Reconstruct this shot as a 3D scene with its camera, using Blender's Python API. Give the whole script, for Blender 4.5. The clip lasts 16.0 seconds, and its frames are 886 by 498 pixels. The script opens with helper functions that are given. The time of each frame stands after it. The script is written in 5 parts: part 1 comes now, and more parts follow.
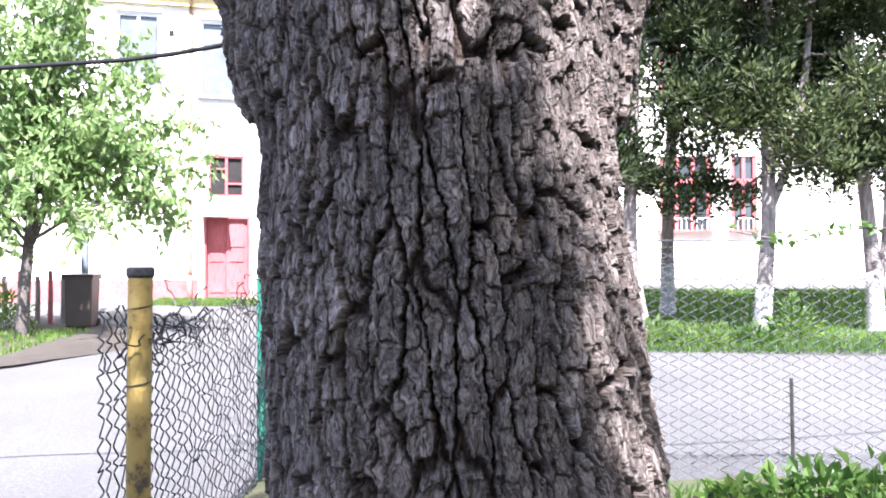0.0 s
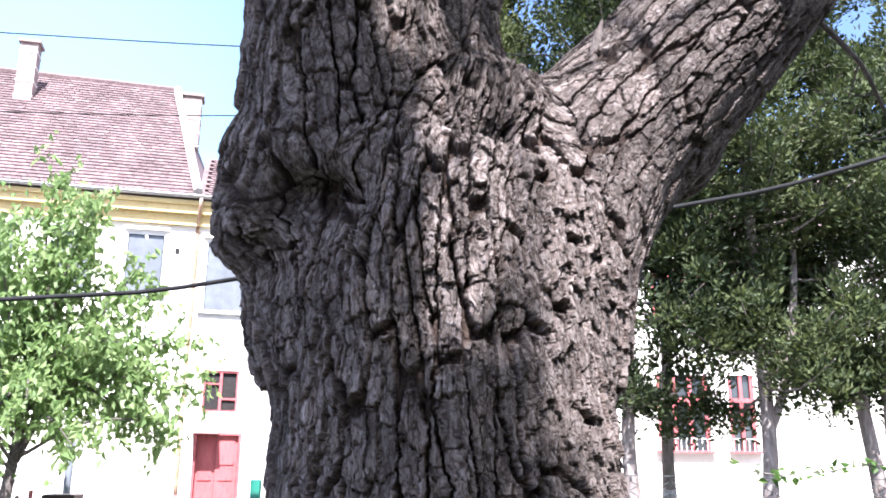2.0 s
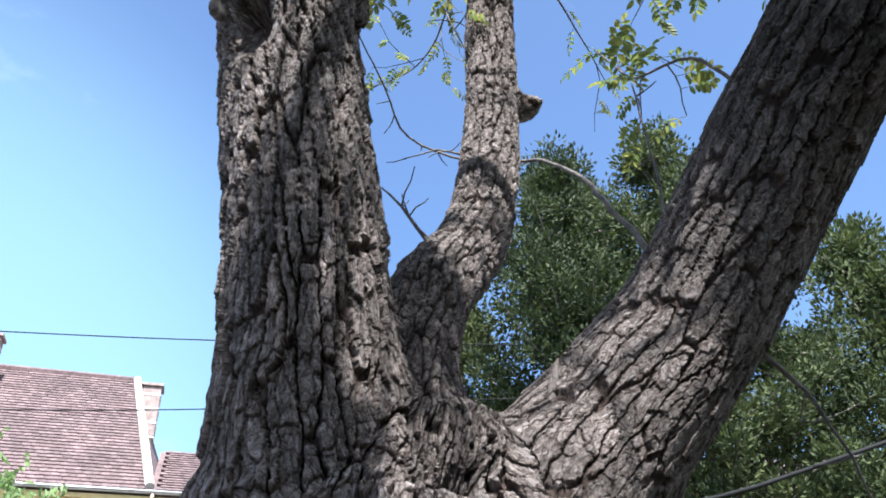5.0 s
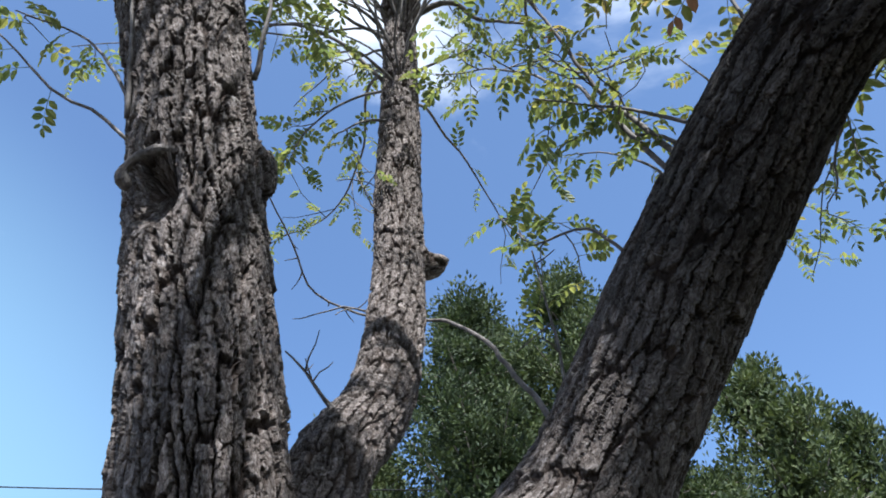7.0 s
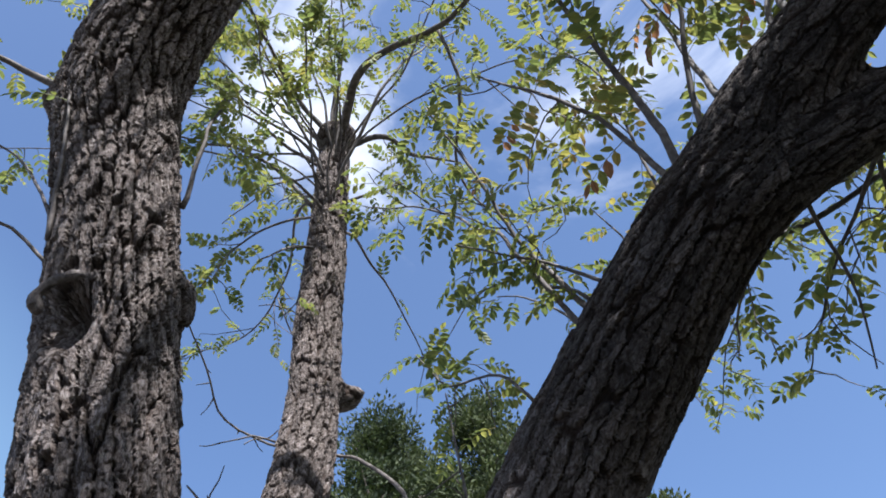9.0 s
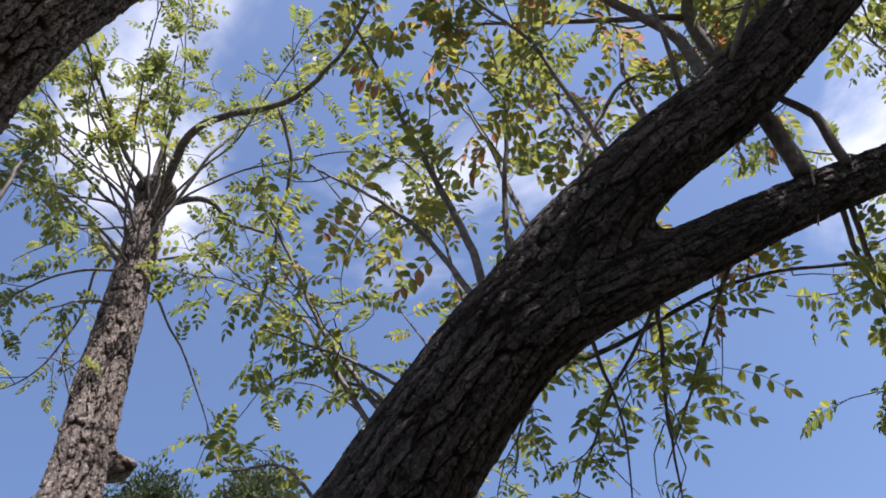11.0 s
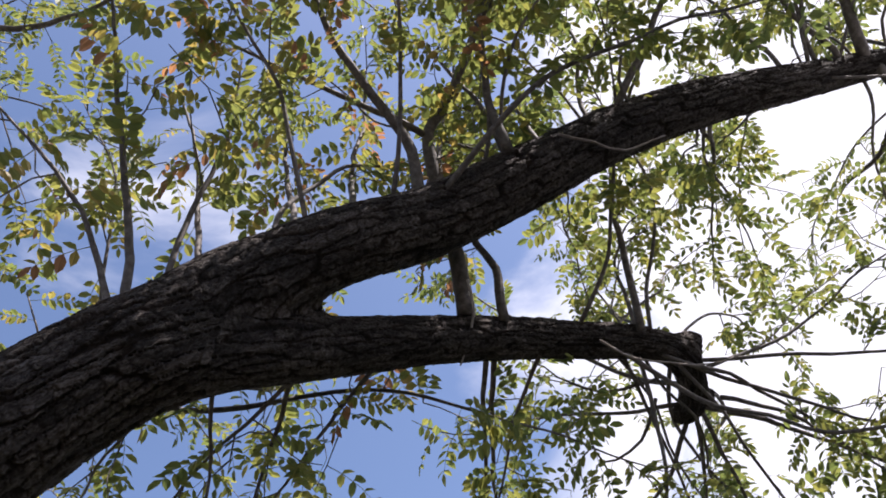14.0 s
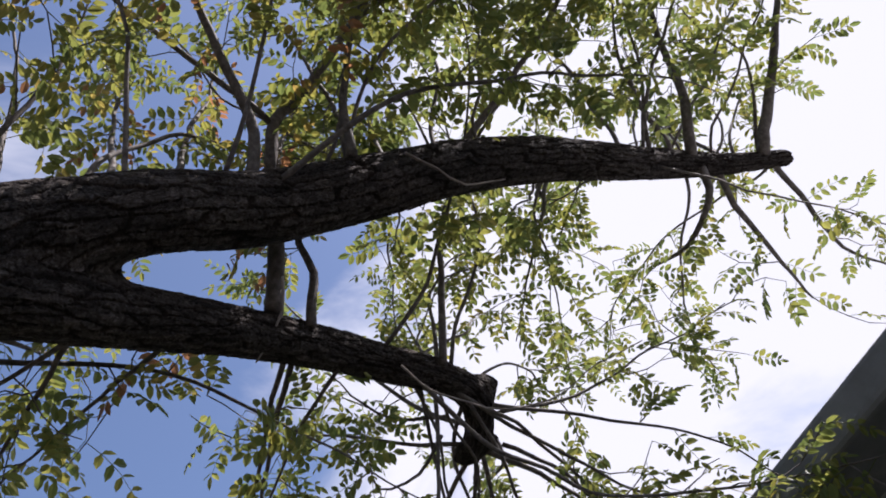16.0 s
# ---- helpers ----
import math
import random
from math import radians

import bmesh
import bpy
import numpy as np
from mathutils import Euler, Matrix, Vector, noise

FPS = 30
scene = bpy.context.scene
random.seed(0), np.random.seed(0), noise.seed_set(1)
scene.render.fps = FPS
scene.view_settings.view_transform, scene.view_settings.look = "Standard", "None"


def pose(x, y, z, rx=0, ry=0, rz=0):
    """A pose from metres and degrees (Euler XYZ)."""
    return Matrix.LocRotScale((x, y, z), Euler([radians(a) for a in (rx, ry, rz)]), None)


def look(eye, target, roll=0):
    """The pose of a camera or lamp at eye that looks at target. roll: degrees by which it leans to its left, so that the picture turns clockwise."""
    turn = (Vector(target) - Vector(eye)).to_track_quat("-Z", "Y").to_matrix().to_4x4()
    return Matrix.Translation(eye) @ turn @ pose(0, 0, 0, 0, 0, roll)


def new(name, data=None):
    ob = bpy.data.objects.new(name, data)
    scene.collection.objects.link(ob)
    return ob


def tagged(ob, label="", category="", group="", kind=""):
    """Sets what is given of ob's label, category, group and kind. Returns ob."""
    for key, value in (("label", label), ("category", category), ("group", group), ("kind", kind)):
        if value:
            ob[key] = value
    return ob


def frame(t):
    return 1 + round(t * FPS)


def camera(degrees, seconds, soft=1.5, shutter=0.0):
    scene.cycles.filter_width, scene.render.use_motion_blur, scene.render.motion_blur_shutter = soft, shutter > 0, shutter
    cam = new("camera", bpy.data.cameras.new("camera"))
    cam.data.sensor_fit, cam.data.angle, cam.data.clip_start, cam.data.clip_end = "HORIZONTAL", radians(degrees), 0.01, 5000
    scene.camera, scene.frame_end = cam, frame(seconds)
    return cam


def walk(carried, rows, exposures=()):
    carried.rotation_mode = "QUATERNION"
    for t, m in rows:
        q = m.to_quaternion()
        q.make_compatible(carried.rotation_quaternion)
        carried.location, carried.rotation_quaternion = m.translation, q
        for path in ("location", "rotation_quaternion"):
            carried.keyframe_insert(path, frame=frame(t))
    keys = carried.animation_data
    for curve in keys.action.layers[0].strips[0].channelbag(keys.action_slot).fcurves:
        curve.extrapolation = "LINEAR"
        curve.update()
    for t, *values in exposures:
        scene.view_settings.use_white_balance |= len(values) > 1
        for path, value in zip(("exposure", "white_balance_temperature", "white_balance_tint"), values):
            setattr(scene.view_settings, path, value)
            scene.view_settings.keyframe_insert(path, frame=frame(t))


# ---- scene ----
PATH = [
    (0, (0.019, 0.026, 1.542), (-0.008, 2.026, 1.566), -0.0),
    (0.5, (0.01, -0.006, 1.574), (-0.047, 1.988, 1.708), -0.3),
    (1, (0.003, -0.009, 1.599), (-0.03, 1.977, 1.832), 0.3),
    (1.5, (0.0, -0.033, 1.631), (-0.027, 1.93, 2.014), 0.7),
    (2, (-0.004, -0.06, 1.656), (-0.022, 1.873, 2.168), 0.6),
    (2.5, (-0.011, -0.088, 1.669), (-0.033, 1.81, 2.298), 1.0),
    (3, (-0.017, -0.116, 1.69), (-0.032, 1.726, 2.469), 0.9),
    (3.5, (-0.019, -0.134, 1.706), (-0.037, 1.664, 2.582), 0.9),
    (3.7, (-0.02, -0.146, 1.707), (-0.036, 1.637, 2.613), 0.8),
    (5.8, (0.002, -0.171, 1.816), (0.168, 1.412, 3.027), -3.8),
    (6, (0.003, -0.185, 1.812), (0.196, 1.376, 3.047), -4.4),
    (6.5, (0.014, -0.214, 1.836), (0.253, 1.296, 3.124), -5.5),
    (7, (0.021, -0.245, 1.848), (0.289, 1.216, 3.187), -6.1),
    (7.5, (0.026, -0.288, 1.853), (0.323, 1.116, 3.246), -6.6),
    (8, (0.034, -0.324, 1.862), (0.358, 1.038, 3.29), -7.0),
    (8.5, (0.027, -0.355, 1.874), (0.402, 0.932, 3.358), -7.6),
    (8.7, (0.033, -0.349, 1.876), (0.425, 0.918, 3.373), -7.9),
    (11, (0.015, -0.449, 1.872), (0.803, 0.513, 3.438), -15.3),
    (11.5, (0.019, -0.449, 1.893), (0.93, 0.394, 3.462), -18.5),
    (12, (0.027, -0.445, 1.911), (1.028, 0.304, 3.472), -20.1),
    (12.5, (0.049, -0.45, 1.91), (1.113, 0.219, 3.466), -20.6),
    (13, (0.068, -0.471, 1.906), (1.2, 0.107, 3.451), -19.8),
    (13.5, (0.101, -0.47, 1.899), (1.284, 0.006, 3.44), -18.9),
    (14, (0.12, -0.446, 1.893), (1.334, -0.056, 3.434), -17.9),
    (14.5, (0.138, -0.452, 1.896), (1.396, -0.142, 3.42), -17.7),
    (15, (0.173, -0.42, 1.894), (1.488, -0.242, 3.39), -18.7),
    (15.5, (0.197, -0.39, 1.903), (1.532, -0.336, 3.391), -19.1),
    (16, (0.203, -0.373, 1.896), (1.53, -0.399, 3.392), -20.0),
]
cam = camera(54.7, 16.0, soft=1.8)
walk(cam, [(t, look(eye, target, roll)) for t, eye, target, roll in PATH],
     [(0, 2.7, 5750, 17), (2, 2.4, 5800, 18), (3.5, 2.2, 5900, 15), (6, 1.68, 5650, 6), (8.5, 1.42, 5750, 10), (11, 1.38, 6150, 17), (13.5, 1.38, 6350, 19), (16, 1.02, 6200, 20)])

# ---- sky and sun ----
SUN_AZ, SUN_EL = radians(174), radians(56)
SUN_DIR = Vector((math.sin(SUN_AZ) * math.cos(SUN_EL), math.cos(SUN_AZ) * math.cos(SUN_EL), math.sin(SUN_EL)))


def build_sky():
    w = bpy.data.worlds.new("sky")
    scene.world = w
    w.use_nodes = True
    nt = w.node_tree
    nt.nodes.clear()
    out = nt.nodes.new("ShaderNodeOutputWorld")
    bg = nt.nodes.new("ShaderNodeBackground")
    sky = nt.nodes.new("ShaderNodeTexSky")
    sky.sky_type, sky.sun_disc = "NISHITA", False
    sky.sun_elevation, sky.sun_rotation = SUN_EL, SUN_AZ
    sky.air_density, sky.dust_density, sky.ozone_density = 1.0, 2.2, 3.0
    co = nt.nodes.new("ShaderNodeTexCoord")
    mp = nt.nodes.new("ShaderNodeMapping")
    mp.inputs["Scale"].default_value = (1.0, 1.0, 1.7)
    mp.inputs["Location"].default_value = (0.35, 0.1, 0.2)
    no = nt.nodes.new("ShaderNodeTexNoise")
    no.inputs["Scale"].default_value, no.inputs["Detail"].default_value = 2.3, 7
    no.inputs["Roughness"].default_value, no.inputs["Distortion"].default_value = 0.55, 0.4
    # broad bank of cloud that thickens towards the sun
    dot = nt.nodes.new("ShaderNodeVectorMath")
    dot.operation = "DOT_PRODUCT"
    bank = Vector((0.80, -0.40, 0.45)).normalized()
    dot.inputs[1].default_value = bank
    ease = nt.nodes.new("ShaderNodeMapRange")
    ease.interpolation_type = "SMOOTHSTEP"
    ease.inputs["From Min"].default_value, ease.inputs["From Max"].default_value = 0.67, 0.97
    ease.inputs["To Min"].default_value, ease.inputs["To Max"].default_value = -0.15, 0.24
    patch = nt.nodes.new("ShaderNodeVectorMath")
    patch.operation = "DOT_PRODUCT"
    patch.inputs[1].default_value = Vector((0.22, 0.42, 0.87)).normalized()
    ease2 = nt.nodes.new("ShaderNodeMapRange")
    ease2.interpolation_type = "SMOOTHSTEP"
    ease2.inputs["From Min"].default_value, ease2.inputs["From Max"].default_value = 0.93, 0.995
    ease2.inputs["To Max"].default_value = 0.17
    veil = nt.nodes.new("ShaderNodeVectorMath")
    veil.operation = "DOT_PRODUCT"
    veil.inputs[1].default_value = Vector((0.38, -0.45, 0.81)).normalized()
    ease3 = nt.nodes.new("ShaderNodeMapRange")
    ease3.interpolation_type = "SMOOTHSTEP"
    ease3.inputs["From Min"].default_value, ease3.inputs["From Max"].default_value = 0.82, 0.97
    ease3.inputs["To Max"].default_value = 0.3
    all3 = nt.nodes.new("ShaderNodeMath")
    all3.operation = "ADD"
    haze = nt.nodes.new("ShaderNodeVectorMath")
    haze.operation = "DOT_PRODUCT"
    haze.inputs[1].default_value = Vector((-0.55, 0.78, 0.30)).normalized()
    ease4 = nt.nodes.new("ShaderNodeMapRange")
    ease4.interpolation_type = "SMOOTHSTEP"
    ease4.inputs["From Min"].default_value, ease4.inputs["From Max"].default_value = 0.84, 1.0
    ease4.inputs["To Max"].default_value = 0.31
    pale = nt.nodes.new("ShaderNodeMix")
    pale.data_type = "RGBA"
    pale.inputs["B"].default_value = (4.0, 6.2, 6.5, 1)
    both = nt.nodes.new("ShaderNodeMath")
    both.operation = "ADD"
    add = nt.nodes.new("ShaderNodeMath")
    add.operation = "ADD"
    rng = nt.nodes.new("ShaderNodeMapRange")
    rng.interpolation_type = "SMOOTHSTEP"
    rng.inputs["From Min"].default_value, rng.inputs["From Max"].default_value = 0.47, 0.68
    mix = nt.nodes.new("ShaderNodeMix")
    mix.data_type = "RGBA"
    mix.inputs["B"].default_value = (5.5, 5.6, 5.95, 1)
    li = nt.links.new
    li(co.outputs["Generated"], mp.inputs[0])
    li(mp.outputs[0], no.inputs[0])
    li(co.outputs["Generated"], dot.inputs[0])
    li(dot.outputs["Value"], ease.inputs[0])
    li(no.outputs["Fac"], add.inputs[0])
    li(co.outputs["Generated"], patch.inputs[0])
    li(patch.outputs["Value"], ease2.inputs[0])
    li(ease.outputs[0], both.inputs[0])
    li(ease2.outputs[0], both.inputs[1])
    li(co.outputs["Generated"], veil.inputs[0])
    li(veil.outputs["Value"], ease3.inputs[0])
    li(both.outputs[0], all3.inputs[0])
    li(ease3.outputs[0], all3.inputs[1])
    li(co.outputs["Generated"], haze.inputs[0])
    li(haze.outputs["Value"], ease4.inputs[0])
    li(ease4.outputs[0], pale.inputs["Factor"])
    li(sky.outputs[0], pale.inputs["A"])
    li(all3.outputs[0], add.inputs[1])
    li(add.outputs[0], rng.inputs[0])
    li(rng.outputs[0], mix.inputs["Factor"])
    li(pale.outputs["Result"], mix.inputs["A"])
    li(mix.outputs["Result"], bg.inputs[0])
    bg.inputs[1].default_value = 0.085
    li(bg.outputs[0], out.inputs[0])
    lamp = bpy.data.lights.new("sun", "SUN")
    lamp.energy, lamp.angle, lamp.color = 4.5, radians(0.53), (1.0, 0.95, 0.88)
    ob = new("sun", lamp)
    ob.matrix_world = look(SUN_DIR * 60, (0, 0, 0))


build_sky()


# ---- materials ----
def material(name, cols, scale=6.0, rough=0.8, bump=0.3, bump_scale=60.0, stretch=(1, 1, 1), metal=0.0,
             stain=0.25, stain_scale=0.8, stops=None, depth=0.01, spec=0.4):
    """Two scales of colour change and a fine relief."""
    m = bpy.data.materials.new(name)
    m.use_nodes = True
    nt = m.node_tree
    b = nt.nodes["Principled BSDF"]
    b.inputs["Roughness"].default_value, b.inputs["Metallic"].default_value = rough, metal
    b.inputs["Specular IOR Level"].default_value = spec
    co = nt.nodes.new("ShaderNodeTexCoord")
    mp = nt.nodes.new("ShaderNodeMapping")
    mp.inputs["Scale"].default_value = stretch
    n1 = nt.nodes.new("ShaderNodeTexNoise")
    n1.inputs["Scale"].default_value, n1.inputs["Detail"].default_value, n1.inputs["Roughness"].default_value = scale, 8, 0.65
    n2 = nt.nodes.new("ShaderNodeTexNoise")
    n2.inputs["Scale"].default_value, n2.inputs["Detail"].default_value = stain_scale, 4
    n3 = nt.nodes.new("ShaderNodeTexNoise")
    n3.inputs["Scale"].default_value, n3.inputs["Detail"].default_value = bump_scale, 6
    ramp = nt.nodes.new("ShaderNodeValToRGB")
    el = ramp.color_ramp.elements
    stops = stops or [0.3 + 0.4 * k / max(1, len(cols) - 1) for k in range(len(cols))]
    while len(el) < len(cols):
        el.new(0.5)
    for e, p, c in zip(el, stops, cols):
        e.position, e.color = p, (*c, 1)
    val = nt.nodes.new("ShaderNodeMapRange")
    val.inputs["From Min"].default_value, val.inputs["From Max"].default_value = 0.3, 0.7
    val.inputs["To Min"].default_value, val.inputs["To Max"].default_value = 1 - stain, 1 + stain * 0.6
    hsv = nt.nodes.new("ShaderNodeHueSaturation")
    bp = nt.nodes.new("ShaderNodeBump")
    bp.inputs["Strength"].default_value, bp.inputs["Distance"].default_value = bump, depth
    li = nt.links.new
    li(co.outputs["Object"], mp.inputs[0])
    for n in (n1, n2, n3):
        li(mp.outputs[0], n.inputs["Vector"])
    li(n1.outputs["Fac"], ramp.inputs[0])
    li(n2.outputs["Fac"], val.inputs[0])
    li(val.outputs[0], hsv.inputs["Value"])
    li(ramp.outputs[0], hsv.inputs["Color"])
    li(hsv.outputs[0], b.inputs["Base Color"])
    li(n3.outputs["Fac"], bp.inputs["Height"])
    li(bp.outputs[0], b.inputs["Normal"])
    return m


def vary(m, low, high, random_kind="island"):
    """Lets each piece differ a little in tone."""
    nt = m.node_tree
    hsv = next(n for n in nt.nodes if n.type == "HUE_SAT")
    old = hsv.inputs["Value"].links[0].from_socket
    if random_kind == "island":
        src = nt.nodes.new("ShaderNodeNewGeometry").outputs["Random Per Island"]
    else:
        src = nt.nodes.new("ShaderNodeObjectInfo").outputs["Random"]
    r = nt.nodes.new("ShaderNodeMapRange")
    r.inputs["To Min"].default_value, r.inputs["To Max"].default_value = low, high
    mul = nt.nodes.new("ShaderNodeMath")
    mul.operation = "MULTIPLY"
    nt.links.new(src, r.inputs[0])
    nt.links.new(old, mul.inputs[0])
    nt.links.new(r.outputs[0], mul.inputs[1])
    nt.links.new(mul.outputs[0], hsv.inputs["Value"])
    return m


def leaf_material(name, cols, stops, through_share=0.45, rough=0.5):
    """Thin leaf: reflects and lets light through; tone differs from leaf to leaf."""
    m = bpy.data.materials.new(name)
    m.use_nodes = True
    nt = m.node_tree
    b = nt.nodes["Principled BSDF"]
    out = nt.nodes["Material Output"]
    b.inputs["Roughness"].default_value = rough
    b.inputs["Specular IOR Level"].default_value = 0.3
    geo = nt.nodes.new("ShaderNodeNewGeometry")
    inf = nt.nodes.new("ShaderNodeObjectInfo")
    co = nt.nodes.new("ShaderNodeTexCoord")
    n = nt.nodes.new("ShaderNodeTexNoise")
    n.inputs["Scale"].default_value = 2.2
    s1 = nt.nodes.new("ShaderNodeMath")
    s1.operation = "MULTIPLY_ADD"
    s1.inputs[1].default_value = 0.45
    s2 = nt.nodes.new("ShaderNodeMath")
    s2.operation = "MULTIPLY_ADD"
    s2.inputs[1].default_value = 0.35
    s3 = nt.nodes.new("ShaderNodeMath")
    s3.operation = "MULTIPLY"
    s3.inputs[1].default_value = 0.6
    ramp = nt.nodes.new("ShaderNodeValToRGB")
    el = ramp.color_ramp.elements
    while len(el) < len(cols):
        el.new(0.5)
    for e, p, c in zip(el, stops, cols):
        e.position, e.color = p, (*c, 1)
    tr = nt.nodes.new("ShaderNodeBsdfTranslucent")
    gain = nt.nodes.new("ShaderNodeHueSaturation")
    gain.inputs["Value"].default_value, gain.inputs["Saturation"].default_value = 2.25, 1.05
    mix = nt.nodes.new("ShaderNodeMixShader")
    mix.inputs[0].default_value = through_share
    li = nt.links.new
    li(co.outputs["Object"], n.inputs["Vector"])
    li(n.outputs["Fac"], s3.inputs[0])
    li(geo.outputs["Random Per Island"], s1.inputs[0])
    li(s3.outputs[0], s1.inputs[2])
    li(inf.outputs["Random"], s2.inputs[0])
    li(s1.outputs[0], s2.inputs[2])
    li(s2.outputs[0], ramp.inputs[0])
    li(ramp.outputs[0], b.inputs["Base Color"])
    li(ramp.outputs[0], gain.inputs["Color"])
    li(gain.outputs[0], tr.inputs["Color"])
    li(b.outputs[0], mix.inputs[1])
    li(tr.outputs[0], mix.inputs[2])
    li(mix.outputs[0], out.inputs["Surface"])
    return m


def bark_material():
    """Weathered grey plates over a browner inner bark, with fine cracks that run along the wood."""
    m = bpy.data.materials.new("old_bark")
    m.use_nodes = True
    nt = m.node_tree
    b = nt.nodes["Principled BSDF"]
    b.inputs["Roughness"].default_value, b.inputs["Specular IOR Level"].default_value = 0.92, 0.15

    def node(kind, **values):
        n = nt.nodes.new(kind)
        for key, value in values.items():
            n.inputs[key].default_value = value
        return n

    def attribute(name):
        n = nt.nodes.new("ShaderNodeAttribute")
        n.attribute_name = name
        return n

    def ramp(*stops):
        n = nt.nodes.new("ShaderNodeValToRGB")
        el = n.color_ramp.elements
        while len(el) < len(stops):
            el.new(0.5)
        for e, (p, c) in zip(el, stops):
            e.position, e.color = p, (*c, 1)
        return n

    li = nt.links.new
    grain, outer, tone = attribute("grain_at"), attribute("outer_bark"), attribute("plate_tone_and_shade")
    fine = node("ShaderNodeTexNoise", Scale=60.0, Detail=9.0, Roughness=0.76)
    spots = node("ShaderNodeTexNoise", Scale=7.0, Detail=5.0)
    fray = node("ShaderNodeTexNoise", Scale=90.0, Detail=4.0)
    bend = nt.nodes.new("ShaderNodeVectorMath")
    bend.operation = "MULTIPLY_ADD"
    bend.inputs[1].default_value = (0.010, 0.010, 0.010)
    for n in (fine, spots, fray):
        li(grain.outputs["Vector"], n.inputs["Vector"])
    li(fray.outputs["Color"], bend.inputs[0])
    li(grain.outputs["Vector"], bend.inputs[2])

    def plates(scale):
        edge, cell = nt.nodes.new("ShaderNodeTexVoronoi"), nt.nodes.new("ShaderNodeTexVoronoi")
        edge.feature = "DISTANCE_TO_EDGE"
        for n in (edge, cell):
            n.voronoi_dimensions = "2D"
            n.inputs["Scale"].default_value = scale
            li(bend.outputs[0], n.inputs["Vector"])
        gap = nt.nodes.new("ShaderNodeMapRange")
        gap.interpolation_type = "SMOOTHSTEP"
        gap.inputs["From Min"].default_value, gap.inputs["From Max"].default_value = 0.02, 0.085
        li(edge.outputs["Distance"], gap.inputs[0])
        return gap.outputs[0], cell.outputs["Color"]

    def math_node(kind, a, b, c=None):
        n = nt.nodes.new("ShaderNodeMath")
        n.operation = kind
        for k, x in enumerate((a, b, c)):
            if x is None:
                continue
            if isinstance(x, (int, float)):
                n.inputs[k].default_value = x
            else:
                li(x, n.inputs[k])
        return n.outputs[0]

    along = nt.nodes.new("ShaderNodeMapping")
    along.inputs["Scale"].default_value = (1.0, 0.8, 1.0)
    li(bend.outputs[0], along.inputs[0])
    split = node("ShaderNodeTexNoise", Scale=62.0, Detail=6.0, Roughness=0.6)
    li(along.outputs[0], split.inputs["Vector"])
    line = nt.nodes.new("ShaderNodeMapRange")
    line.inputs["From Min"].default_value, line.inputs["From Max"].default_value = 0.004, 0.04
    li(math_node("ABSOLUTE", math_node("SUBTRACT", split.outputs["Fac"], 0.5), 0), line.inputs[0])
    crack = line.outputs[0]
    big, big_tone = plates(36.0)
    small, small_tone = plates(88.0)
    grey = ramp((0.36, (0.090, 0.066, 0.055)), (0.46, (0.195, 0.159, 0.139)), (0.56, (0.285, 0.245, 0.222)), (0.68, (0.40, 0.362, 0.335)))
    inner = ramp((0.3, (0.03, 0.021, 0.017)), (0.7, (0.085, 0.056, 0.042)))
    li(fine.outputs["Fac"], grey.inputs[0])
    li(fine.outputs["Fac"], inner.inputs[0])
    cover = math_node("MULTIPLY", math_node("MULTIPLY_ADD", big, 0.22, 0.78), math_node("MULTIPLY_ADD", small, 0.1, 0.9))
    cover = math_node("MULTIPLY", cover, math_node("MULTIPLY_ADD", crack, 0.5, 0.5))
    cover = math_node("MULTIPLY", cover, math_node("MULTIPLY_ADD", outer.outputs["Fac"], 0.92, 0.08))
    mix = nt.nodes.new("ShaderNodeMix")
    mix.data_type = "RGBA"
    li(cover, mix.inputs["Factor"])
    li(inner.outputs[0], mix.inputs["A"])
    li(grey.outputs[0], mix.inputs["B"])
    sep = nt.nodes.new("ShaderNodeSeparateColor")
    li(big_tone, sep.inputs[0])
    r2 = nt.nodes.new("ShaderNodeMapRange")
    r2.inputs["From Min"].default_value, r2.inputs["From Max"].default_value = 0.3, 0.7
    r2.inputs["To Min"].default_value, r2.inputs["To Max"].default_value = 0.75, 1.12
    li(spots.outputs["Fac"], r2.inputs[0])
    # tone also carries the shade darkened into the limbs and left stem
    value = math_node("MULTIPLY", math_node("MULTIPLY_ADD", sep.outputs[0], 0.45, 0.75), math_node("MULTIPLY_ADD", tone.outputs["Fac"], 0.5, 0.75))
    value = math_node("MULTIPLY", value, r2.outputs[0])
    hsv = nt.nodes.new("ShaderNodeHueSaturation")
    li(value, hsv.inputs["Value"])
    li(mix.outputs["Result"], hsv.inputs["Color"])
    li(hsv.outputs[0], b.inputs["Base Color"])
    high = math_node("MULTIPLY_ADD", small, 0.18, math_node("MULTIPLY", big, math_node("MULTIPLY_ADD", sep.outputs[1], 0.6, 0.25)))
    high = math_node("MULTIPLY_ADD", fine.outputs["Fac"], 1.1, high)
    high = math_node("MULTIPLY_ADD", crack, 0.35, high)
    bp = node("ShaderNodeBump", Strength=1.0, Distance=0.008)
    li(high, bp.inputs["Height"])
    li(bp.outputs[0], b.inputs["Normal"])
    return m


